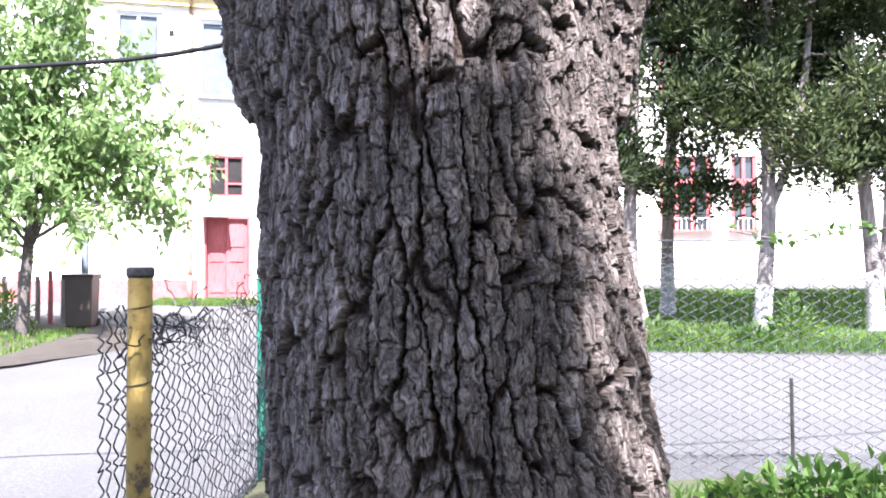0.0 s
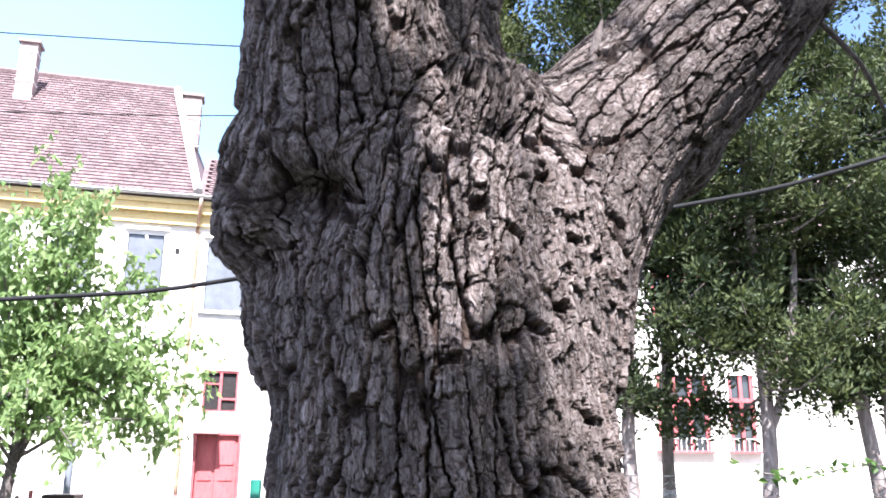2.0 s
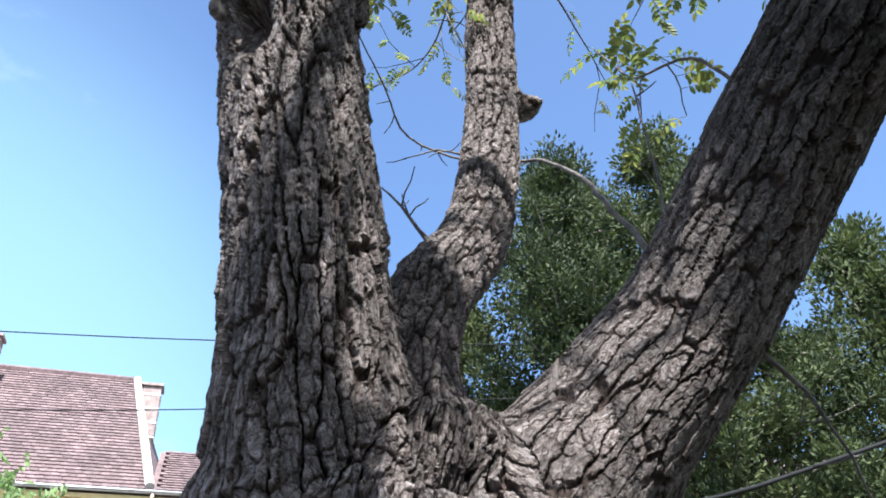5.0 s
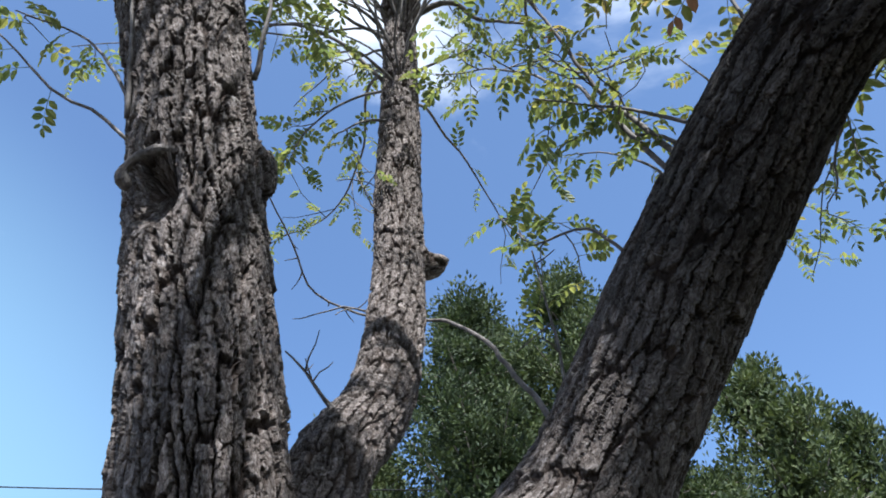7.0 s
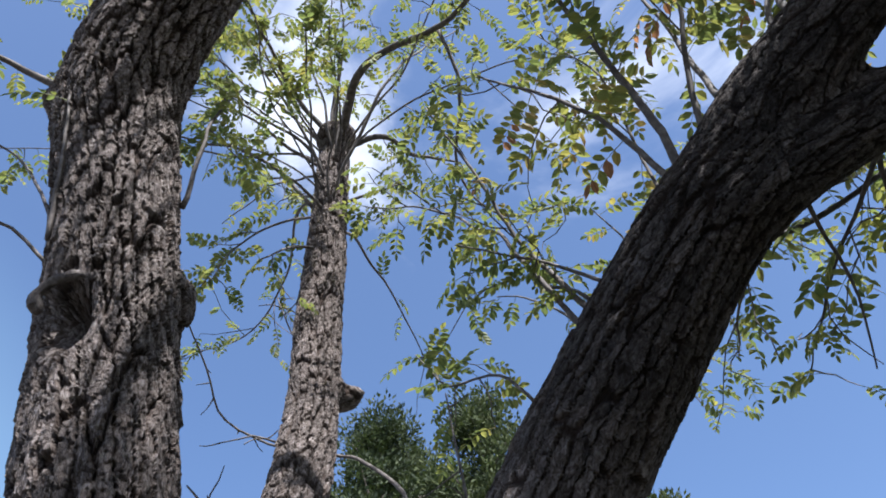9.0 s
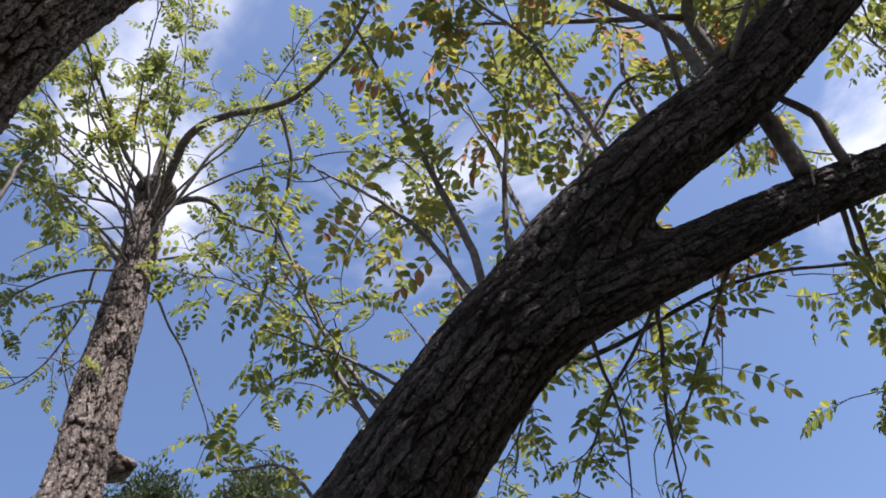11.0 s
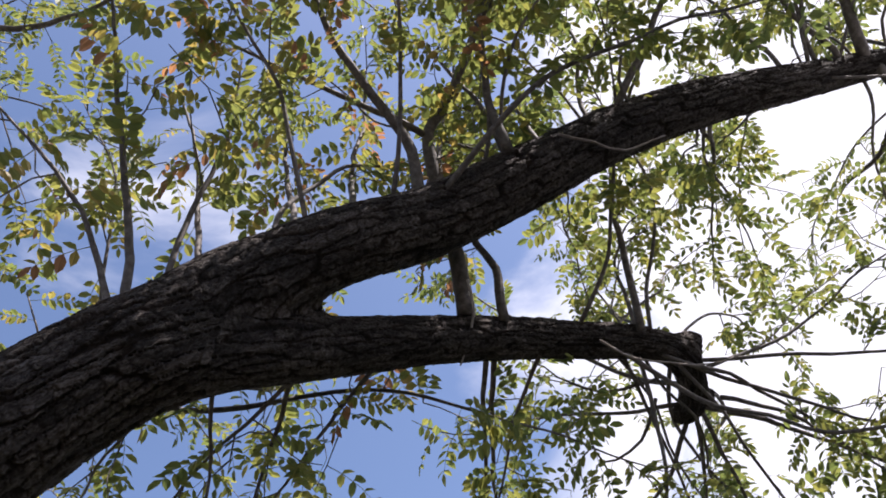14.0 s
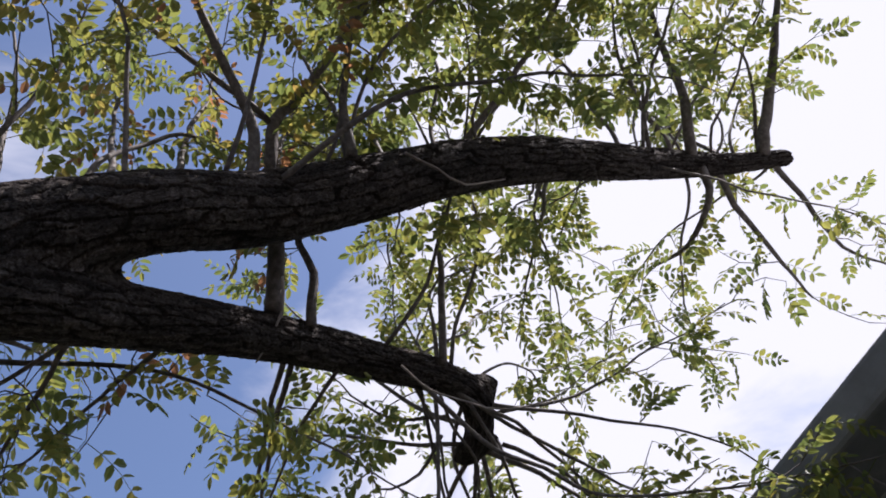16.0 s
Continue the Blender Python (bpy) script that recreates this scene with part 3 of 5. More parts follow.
        x, y = (d * row[:, 5:8]).sum(1), (d * row[:, 8:11]).sum(1)
        turn[a:a + 20000], limb[a:a + 20000] = np.arctan2(x, -y) / (2 * math.pi), row[:, 13]
        q[a:a + 20000] = np.stack([x, y, along + row[:, 13] * 7.3], 1)
        size[a:a + 20000], depth[a:a + 20000] = row[:, 11], row[:, 12]
    girth = np.array([max(p[3] for p in pts[1:-1]) * 2 * math.pi * 0.92 for pts in WOOD_LINES.values()])[limb]
    along = q[:, 2]
    sway = ((soft_noise(v * (5, 5, 3.2), 11) - 0.5) * 0.05 + (soft_noise(v * 13, 12) - 0.5) * 0.016 + (soft_noise(v * (45, 45, 30), 13) - 0.5) * 0.014
            + (soft_noise(v * (120, 120, 90), 16) - 0.5) * 0.009)
    heave = (soft_noise(v * 11, 14) - 0.5) * 0.04 + (soft_noise(v * 38, 15) - 0.5) * 0.018 + (soft_noise(v * 110, 17) - 0.5) * 0.010
    arc, rise_at = turn * girth + sway * size, along + heave * size

    def level(wide, tall, seed):
        around = np.maximum(5, np.round(girth / (wide * size))).astype(np.int32)
        # long strips on the stems, shorter plates on the trunk
        tall = tall * np.where(limb == 0, 1.0, 1.5)
        return blocks(arc / girth * around, rise_at / (tall * size), around, limb, seed)

    f1, f2, tone, ou, ow = level(0.064, 0.30, 40)
    ridge = ramp01(f2 - f1, 0.04, 0.115)
    g1, g2, tone2, ou2, ow2 = level(0.041, 0.092, 60)
    plate = ramp01(g2 - g1, 0.02, 0.075)
    h1, h2, tone3, ou3, ow3 = level(0.021, 0.031, 80)
    flake = ramp01(h2 - h1, 0.03, 0.12)
    grain = layered(q * (95, 95, 80), 5, 4) - 0.5
    # plates lie at odd angles to one another, lower edges proud
    tip = np.stack([(tone2 * 7.13) % 1, (tone * 9.1) % 1, (tone3 * 5.3) % 1], 1) - 0.5
    lift = (-ow2 * 0.010 * (tone2 + 0.2) - ow3 * 0.0025 * (tone3 + 0.2) + ou2 * tip[:, 0] * 0.012 + ou * tip[:, 1] * 0.010 + ou3 * tip[:, 2] * 0.004)
    h = (0.027 * ridge * (0.65 + 0.35 * tone) + 0.009 * (tone2 - 0.5) * ridge + 0.0065 * plate * ridge + 0.0036 * (tone3 - 0.5) * ridge + 0.0014 * flake
         + lift * (0.2 + 0.8 * ridge) + 0.0030 * grain - 0.024)
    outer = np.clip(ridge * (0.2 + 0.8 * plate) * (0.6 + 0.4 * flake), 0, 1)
    broad = (layered(v * 4.5, 70, 2) - 0.5) * 0.02
    for at, r, deep in HOLLOWS:
        broad -= deep * np.exp(-((v - at) ** 2).sum(1) / (r * r))
    v = v + nor * (h * depth + broad * np.clip(depth + 0.1, 0, 1))[:, None]
    me = bpy.data.meshes.new("old_wood")
    me.vertices.add(n)
    me.vertices.foreach_set("co", (v - np.array(TREE_AT)).ravel())
    me.loops.add(quads.size)
    me.loops.foreach_set("vertex_index", quads.ravel().astype(np.int32))
    me.polygons.add(len(quads))
    me.polygons.foreach_set("loop_start", np.arange(0, quads.size, 4, dtype=np.int32))
    me.update(calc_edges=True)
    # random plate tone, with shade painted into the limbs and left stem
    at = me.attributes.new("plate_tone_and_shade", "FLOAT", "POINT")
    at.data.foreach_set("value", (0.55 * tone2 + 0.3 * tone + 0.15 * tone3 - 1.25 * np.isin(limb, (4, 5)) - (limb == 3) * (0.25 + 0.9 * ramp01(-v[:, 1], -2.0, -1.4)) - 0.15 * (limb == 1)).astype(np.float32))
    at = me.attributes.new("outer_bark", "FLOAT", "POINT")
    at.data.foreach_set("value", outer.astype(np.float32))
    at = me.attributes.new("grain_at", "FLOAT_VECTOR", "POINT")
    at.data.foreach_set("vector", np.stack([arc / size, rise_at / size * 0.5, limb * 3.7], 1).astype(np.float32).ravel())
    me.polygons.foreach_set("use_smooth", [False] * len(me.polygons))
    return me


old_tree = thing("old_tree", "massive old tree with deeply furrowed grey bark and three stems", "tree", Matrix.Translation(TREE_AT))
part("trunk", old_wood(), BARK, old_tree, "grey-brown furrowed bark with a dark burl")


def gnarl(name, pts, label):
    """Knotty piece of wood: place and radius along a line, roughened."""
    g = Geo()
    c = curve_points(pts, 0.012)
    g.tube(c[:, :3], c[:, 3], 14)
    v = np.array(g.v)
    mid = np.repeat(c[:, :3], 14, 0)
    out = (v - mid) / (np.linalg.norm(v - mid, axis=1)[:, None] + 1e-9)
    v = v + out * ((layered(v * (34, 34, 16), 3, 3) - 0.5) * 1.0 * np.repeat(c[:, 3], 14))[:, None]
    g.v = list(map(tuple, v - np.array(TREE_AT)))
    part(name, g, OLD_WOOD, old_tree, label)


gnarl("torn_spike", [(0.33, 2.02, 2.52, 0.026), (0.35, 2.01, 2.64, 0.022), (0.375, 2.01, 2.76, 0.015), (0.40, 2.02, 2.85, 0.004)], "pale splinter of torn wood in the fork")
gnarl("callus_lip", [(-0.565, 1.60, 3.765, 0.012), (-0.585, 1.585, 3.78, 0.024), (-0.585, 1.575, 3.82, 0.017), (-0.545, 1.56, 3.865, 0.014), (-0.485, 1.55, 3.885, 0.017), (-0.41, 1.56, 3.88, 0.016), (-0.34, 1.585, 3.85, 0.008)],
      "curled lip of bark over a dark hollow")

# strong shoots: points, radius at the foot, share of the length without leaves, dry or leafy (3: added for shade)
SHOOTS = [
    ([(1.96, 0.18, 4.55), (1.90, 0.12, 4.80), (1.71, 0.16, 5.02), (1.53, 0.18, 5.23), (1.38, 0.15, 5.41), (1.1, 0.1, 5.7)], 0.026, 0.45, 1),
    ([(2.38, 0.28, 4.33), (2.31, 0.23, 4.60), (2.13, 0.16, 4.89), (2.05, 0.09, 5.09), (2.04, -0.07, 5.24), (1.90, -0.41, 5.46), (1.75, -0.7, 5.7)], 0.038, 0.5, 1),
    ([(2.05, 0.09, 5.09), (1.9, 0.15, 5.1), (1.6, 0.35, 5.2), (1.2, 0.6, 5.35)], 0.016, 0.3, 1),
    ([(2.08, -0.21, 4.70), (2.0, -0.24, 4.95), (1.85, -0.35, 5.21), (1.62, -0.5, 5.5)], 0.022, 0.4, 1),
    ([(2.51, 0.17, 4.32), (2.46, 0.10, 4.56), (2.42, 0.14, 4.72), (2.34, 0.06, 4.95), (2.4, -0.1, 5.2)], 0.022, 0.4, 1),
    ([(3.09, -0.25, 4.42), (2.94, -0.38, 4.77), (2.81, -0.47, 5.01), (2.67, -0.67, 5.23), (2.5, -1.0, 5.45)], 0.020, 0.35, 1),
    ([(2.59, 0.30, 4.33), (2.91, 0.52, 4.27), (3.23, 0.73, 4.09), (3.55, 0.92, 3.85)], 0.013, 0.55, 1),
    ([(2.63, 0.28, 4.36), (3.01, 0.53, 4.30), (3.36, 0.75, 4.16), (3.75, 0.96, 3.95)], 0.014, 0.5, 1),
    ([(3.6, -0.3, 4.27), (3.84, -0.54, 4.15), (4.04, -0.69, 4.04), (4.3, -0.95, 3.85)], 0.015, 0.4, 1),
    ([(3.6, -0.28, 4.25), (3.87, -0.26, 4.03), (4.04, -0.22, 3.88), (4.25, -0.15, 3.68)], 0.013, 0.6, 1),
    ([(3.6, -0.24, 4.24), (3.86, -0.14, 4.10), (4.04, -0.04, 3.99), (4.25, 0.1, 3.82)], 0.012, 0.6, 1),
    ([(3.6, -0.22, 4.26), (3.9, 0.05, 4.21), (4.09, 0.37, 4.23), (4.2, 0.7, 4.2)], 0.013, 0.5, 1),
    ([(1.40, 1.05, 4.05), (1.33, 1.0, 4.4), (1.2, 0.93, 4.75), (1.06, 0.86, 5.0), (0.85, 0.75, 5.35)], 0.019, 0.4, 1),
    ([(1.38, 1.08, 4.03), (1.25, 1.12, 4.47), (1.08, 1.2, 4.77), (0.88, 1.35, 5.1)], 0.014, 0.3, 1),
    ([(1.46, 0.98, 4.10), (1.46, 0.86, 4.56), (1.47, 0.66, 4.90), (1.4, 0.5, 5.3)], 0.014, 0.4, 1),
    ([(1.25, 1.35, 3.86), (1.23, 1.5, 4.05), (1.06, 1.62, 4.26), (0.8, 1.7, 4.4)], 0.010, 0.25, 1),
    ([(0.49, 2.75, 6.72), (0.56, 2.3, 6.80), (0.98, 1.86, 6.66), (1.15, 1.5, 6.56), (1.2, 1.1, 6.5)], 0.032, 0.35, 1),
    ([(0.96, 1.86, 6.62), (1.09, 2.02, 6.29), (1.12, 2.37, 5.91), (1.35, 2.43, 5.64), (1.65, 2.2, 5.5)], 0.013, 0.4, 1),
    ([(0.45, 2.80, 6.75), (0.2, 2.7, 7.0), (-0.05, 2.4, 7.15), (-0.3, 2.0, 7.2)], 0.022, 0.2, 1),
    ([(0.50, 2.85, 6.7), (0.8, 2.75, 6.75), (1.0, 2.9, 6.8), (1.4, 3.0, 6.9)], 0.024, 0.3, 1),
    ([(0.46, 2.86, 6.8), (0.45, 2.75, 7.2), (0.5, 2.5, 7.6)], 0.026, 0.2, 1),
    ([(0.42, 2.80, 5.9), (0.2, 2.6, 5.95), (0.0, 2.45, 5.75)], 0.012, 0.3, 1),
    ([(0.42, 2.75, 5.9), (0.62, 2.6, 5.9), (0.85, 2.55, 6.0)], 0.012, 0.3, 1),
    ([(0.40, 2.80, 5.6), (0.2, 2.7, 5.45), (0.05, 2.6, 5.2)], 0.010, 0.2, 1),
    ([(1.26, 1.55, 3.85), (1.08, 1.7, 4.38), (0.90, 1.65, 4.82), (0.72, 1.6, 5.3)], 0.014, 0.3, 1),
    ([(1.28, 1.50, 3.85), (1.21, 1.62, 4.11), (1.13, 1.73, 4.29), (1.02, 1.75, 4.6)], 0.010, 0.3, 1),
    ([(1.04, 1.80, 3.68), (0.96, 1.92, 3.96), (0.84, 2.16, 4.09), (0.73, 2.26, 4.33)], 0.008, 0.5, 1),
    ([(0.78, 2.05, 3.15), (0.63, 2.34, 3.77), (0.46, 2.73, 4.17), (0.21, 2.92, 4.34), (-0.00, 2.89, 4.43), (-0.11, 2.70, 4.58), (-0.23, 2.43, 4.66)], 0.011, 1, 0),
    ([(0.21, 2.87, 4.30), (0.10, 2.90, 4.35), (-0.05, 2.93, 4.33)], 0.006, 1, 0),
    ([(0.80, 2.02, 3.2), (0.80, 2.05, 3.6), (0.78, 2.08, 3.95)], 0.007, 1, 0),
    ([(0.09, 2.2, 3.3), (-0.05, 2.22, 3.55), (-0.13, 2.27, 3.66)], 0.009, 1, 0),
    ([(0.40, 2.8, 4.75), (0.25, 2.75, 4.85), (0.18, 2.75, 5.1)], 0.005, 1, 0),
    ([(-0.60, 1.64, 4.0), (-0.74, 1.62, 4.14), (-0.88, 1.59, 4.2), (-1.1, 1.55, 4.45)], 0.007, 0.5, 1),
    ([(-0.61, 1.60, 4.05), (-0.68, 1.6, 4.3), (-0.86, 1.62, 4.6), (-1.15, 1.6, 4.75)], 0.008, 0.4, 1),
    ([(-0.62, 1.6, 4.1), (-0.66, 1.5, 4.5), (-0.72, 1.45, 5.0)], 0.010, 0.5, 1),
    ([(-0.72, 1.62, 4.95), (-0.95, 1.6, 5.1), (-1.3, 1.5, 5.2)], 0.02, 0.3, 1),
    ([(-0.25, 1.65, 4.4), (-0.2, 1.6, 4.9), (-0.1, 1.65, 5.3)], 0.011, 0.4, 1),
    ([(0.98, 2.15, 3.0), (1.2, 2.24, 2.84), (1.36, 2.39, 2.72), (1.52, 2.55, 2.51)], 0.010, 1, 0),
    ([(1.64, 0.88, 3.93), (1.8, 1.05, 3.95), (1.95, 1.2, 3.85), (2.0, 1.35, 3.6)], 0.010, 0.25, 1),
    ([(1.9, 0.75, 4.05), (2.1, 1.0, 4.0), (2.3, 1.3, 3.85), (2.45, 1.5, 3.6)], 0.011, 0.3, 1),
    ([(2.27, 0.19, 4.38), (2.34, 0.23, 4.29), (2.40, 0.31, 4.21), (2.42, 0.37, 4.15)], 0.006, 1, 2),
    ([(2.12, -0.40, 4.66), (2.23, -0.50, 4.65), (2.35, -0.60, 4.63), (2.41, -0.77, 4.64)], 0.006, 1, 2),
    ([(2.87, -0.10, 4.30), (3.03, -0.18, 4.25), (3.17, -0.30, 4.22), (3.29, -0.50, 4.19), (3.35, -0.70, 4.24), (3.36, -0.90, 4.33), (3.37, -1.14, 4.39)], 0.005, 1, 2),
    ([(3.43, -0.19, 4.41), (3.33, -0.04, 4.37), (3.19, 0.10, 4.36), (2.94, 0.22, 4.46)], 0.01, 0.6, 1),
    ([(3.52, -0.13, 4.38), (3.52, 0.03, 4.21), (3.43, 0.22, 4.15), (3.24, 0.21, 4.27)], 0.01, 0.6, 1),
    ([(3.64, -0.39, 4.30), (3.84, -0.62, 4.17), (4.05, -0.78, 4.00), (4.21, -0.99, 3.85)], 0.012, 0.6, 1),
    ([(3.55, -2.36, 5.49), (3.42, -2.37, 5.52), (3.25, -2.54, 5.75), (3.00, -2.73, 6.06), (2.76, -2.93, 6.31)], 0.04, 0.3, 1),
    ([(3.33, -1.88, 5.41), (3.17, -1.90, 5.47), (3.03, -1.96, 5.67), (2.84, -1.94, 5.96), (2.60, -1.98, 6.23)], 0.034, 0.3, 1),
    ([(3.26, -1.75, 5.39), (3.15, -1.77, 5.45), (3.06, -1.72, 5.65), (2.84, -1.69, 5.94), (2.62, -1.76, 6.18)], 0.02, 0.3, 1),
    ([(3.34, -1.92, 5.41), (3.38, -1.92, 5.30), (3.45, -1.88, 5.20), (3.62, -1.71, 5.12), (3.70, -1.51, 5.14)], 0.028, 0.4, 1),
    ([(3.43, -2.05, 5.44), (3.59, -2.05, 5.28), (3.86, -2.18, 5.10), (4.12, -2.33, 4.90)], 0.022, 0.4, 1),
    # unseen leafy shoots added to keep sun off the trunk's front
    ([(1.38, 0.15, 5.41), (1.05, -0.25, 5.55), (0.75, -0.65, 5.7), (0.5, -1.0, 5.75)], 0.014, 0.1, 3),
    ([(1.90, -0.41, 5.46), (1.6, -0.8, 5.6), (1.3, -1.15, 5.7), (0.95, -1.5, 5.8)], 0.018, 0.1, 3),
    ([(1.90, -0.41, 5.46), (1.85, -1.0, 5.6), (1.65, -1.5, 5.7), (1.4, -1.9, 5.7)], 0.018, 0.1, 3),
    ([(1.62, -0.5, 5.5), (1.25, -0.6, 5.6), (0.9, -0.9, 5.8), (0.6, -1.3, 5.9)], 0.014, 0.0, 3),
    ([(1.10, 0.1, 5.7), (0.7, -0.1, 5.8), (0.35, -0.3, 5.9), (0.1, -0.6, 5.9)], 0.012, 0.0, 3),
    ([(1.85, -1.0, 5.6), (2.0, -1.4, 5.75), (2.15, -1.8, 5.8), (2.3, -2.1, 5.8)], 0.012, 0.0, 3),
    ([(1.6, -0.8, 5.6), (1.5, -1.2, 5.8), (1.5, -1.6, 5.9), (1.6, -2.0, 6.0)], 0.012, 0.0, 3),
    ([(1.3, -1.15, 5.7), (1.1, -1.0, 5.9), (0.8, -0.9, 6.1), (0.5, -0.7, 6.2)], 0.012, 0.0, 3),
    ([(1.85, -1.0, 5.6), (1.75, -1.3, 5.9), (1.8, -1.7, 6.1), (1.9, -2.0, 6.2)], 0.012, 0.0, 3),
    ([(1.55, 0.85, 4.2), (1.6, 0.95, 4.75), (1.55, 0.95, 5.3), (1.45, 1.0, 5.8)], 0.016, 0.35, 1),
    ([(1.72, 0.58, 4.35), (1.85, 0.7, 4.95), (1.95, 0.75, 5.5), (2.0, 0.7, 6.0)], 0.018, 0.35, 1),
    ([(1.85, 0.38, 4.45), (1.95, 0.45, 5.0), (2.1, 0.4, 5.6), (2.1, 0.3, 6.1)], 0.018, 0.35, 1),
    ([(2.05, 0.12, 4.6), (2.25, 0.1, 5.2), (2.4, -0.05, 5.8), (2.4, -0.2, 6.3)], 0.018, 0.35, 1),
    # boughs added, mostly out of view, to shade the trunk and block sky
    ([(2.46, -0.60, 5.0), (2.4, -1.1, 5.5), (2.2, -1.6, 5.9), (1.9, -2.1, 6.2)], 0.02, 0.4, 3),
    ([(0.1, 1.08, 6.35), (0.1, 0.3, 6.6), (-0.1, -0.6, 6.7), (-0.3, -1.6, 6.5), (-0.3, -2.4, 6.0)], 0.05, 0.25, 3),
    ([(0.1, 1.08, 6.35), (0.6, 0.5, 6.6), (1.25, -0.6, 6.7), (1.2, -1.6, 6.5), (1.1, -2.4, 6.2)], 0.05, 0.25, 3),
    ([(0.1, 1.08, 6.35), (-0.4, 0.2, 6.6), (-0.9, -0.6, 6.6), (-1.5, -1.5, 6.2)], 0.05, 0.3, 3),
    ([(0.1, 1.08, 6.35), (-0.5, 0.5, 6.6), (-1.2, 0.1, 6.6), (-1.9, -0.4, 6.3)], 0.045, 0.35, 3),
    ([(3.55, -2.38, 5.48), (3.74, -2.49, 5.30), (4.03, -2.64, 5.08), (4.18, -2.88, 4.96)], 0.02, 0.3, 1),
]

# leafy shoots that hang out behind the fork of the limb
SHOOTS += [
    ([(1.66, 0.90, 3.98), (1.76, 1.35, 4.06), (1.93, 1.72, 4.16), (2.1, 2.0, 4.22)], 0.011, 0.3, 1),
    ([(1.60, 0.95, 3.97), (1.66, 1.3, 4.2), (1.8, 1.75, 4.42), (1.95, 2.2, 4.5)], 0.010, 0.35, 1),
    ([(1.92, 0.72, 4.03), (2.06, 1.1, 4.08), (2.14, 1.5, 4.05), (2.2, 1.8, 3.98)], 0.010, 0.25, 1),
    ([(2.15, 0.55, 4.13), (2.3, 0.9, 4.1), (2.4, 1.25, 4.0), (2.5, 1.55, 3.94)], 0.010, 0.2, 1),
    ([(2.75, 0.12, 4.3), (3.0, 0.4, 4.25), (3.2, 0.6, 4.15), (3.4, 0.9, 4.0)], 0.010, 0.25, 1),
]
# unseen leafy shoots added over the garden to keep the trunk in shade
for k in range(14):
    if k in (11, 12):
        continue
    side = -1.5 + 2.7 * k / 13
    SHOOTS.append(([(0.12, 1.06, 6.38), (0.3 * side, 0.3, 6.6 + 0.1 * (k % 3)), (0.75 * side, -0.9, 6.75 - 0.12 * (k % 4)), (side, -2.0, 6.4 - 0.1 * (k % 3)), (1.1 * side, -2.8, 5.9)], 0.014, 0.22, 3))

# more unseen shoots added farther out, shading the lower trunk
for k in range(8):
    side = -1.1 + 0.24 * k
    SHOOTS.append(([(0.6 * side, -0.7, 6.65), (0.8 * side, -1.5, 6.5 + 0.1 * (k % 2)), (side, -2.3, 6.3 - 0.1 * (k % 3)), (1.1 * side, -3.1, 5.8)], 0.010, 0.1, 3))


def twig_walk(rng, start, way, length, steps=7, curl=0.28, lift=0.0):
    pts, p, d = [np.array(start)], np.array(start, float), np.array(way, float)
    for _ in range(steps):
        d = d + rng.normal(0, curl, 3) + np.array((0, 0, lift))
        d /= np.linalg.norm(d)
        p = p + d * length / steps
        pts.append(p.copy())
    return np.array(pts)


def leaflet(geo, at, way, up, length, width):
    """One leaflet, folded along its rib and bent at the tip."""
    way, up = way / np.linalg.norm(way), up / np.linalg.norm(up)
    side = np.cross(way, up)
    up = np.cross(side, way)
    rib = at + way * length - up * length * 0.14
    l1, r1 = at + way * length * 0.34 + (side + up * 0.22) * width * 0.5, at + way * length * 0.34 + (-side + up * 0.22) * width * 0.5
    l2, r2 = at + way * length * 0.72 + (side + up * 0.05) * width * 0.42, at + way * length * 0.72 + (-side + up * 0.05) * width * 0.42
    geo.add([at, rib, l1, l2, r1, r2], [(0, 1, 3, 2), (0, 4, 5, 1)])


def compound_leaf(rng, length=0.26, pairs=5, size=0.075):
    """A feathered leaf that grows from the origin along x and droops."""
    g = Geo()
    bend = rng.uniform(0.1, 0.5)
    line = lambda t: np.array((length * t * (1 - 0.15 * bend * t), rng.normal(0, 0.002), -length * bend * t * t))
    pts = [line(t) for t in np.linspace(0, 1, 4)]
    g.tube(pts, np.linspace(0.0022, 0.001, 4), 3, cap=False)
    for k in range(pairs):
        t = 0.28 + 0.66 * k / (pairs - 1)
        p, dirn = line(t), line(min(1, t + 0.05)) - line(t)
        dirn /= np.linalg.norm(dirn)
        s = size * (0.75 + 0.35 * math.sin(math.pi * (k + 1) / (pairs + 1))) * rng.uniform(0.85, 1.15)
        for sign in (-1, 1):
            w = dirn * rng.uniform(0.35, 0.7) + np.array((0, sign, rng.uniform(-0.35, 0.1)))
            leaflet(g, p, w, np.array((rng.normal(0, 0.25), rng.normal(0, 0.25), 1.0)), s, s * rng.uniform(0.46, 0.6))
    w = line(1.0) - line(0.92)
    leaflet(g, line(1.0), w, np.array((0.1, rng.normal(0, 0.3), 1.0)), size * 1.1, size * 0.5)
    return g


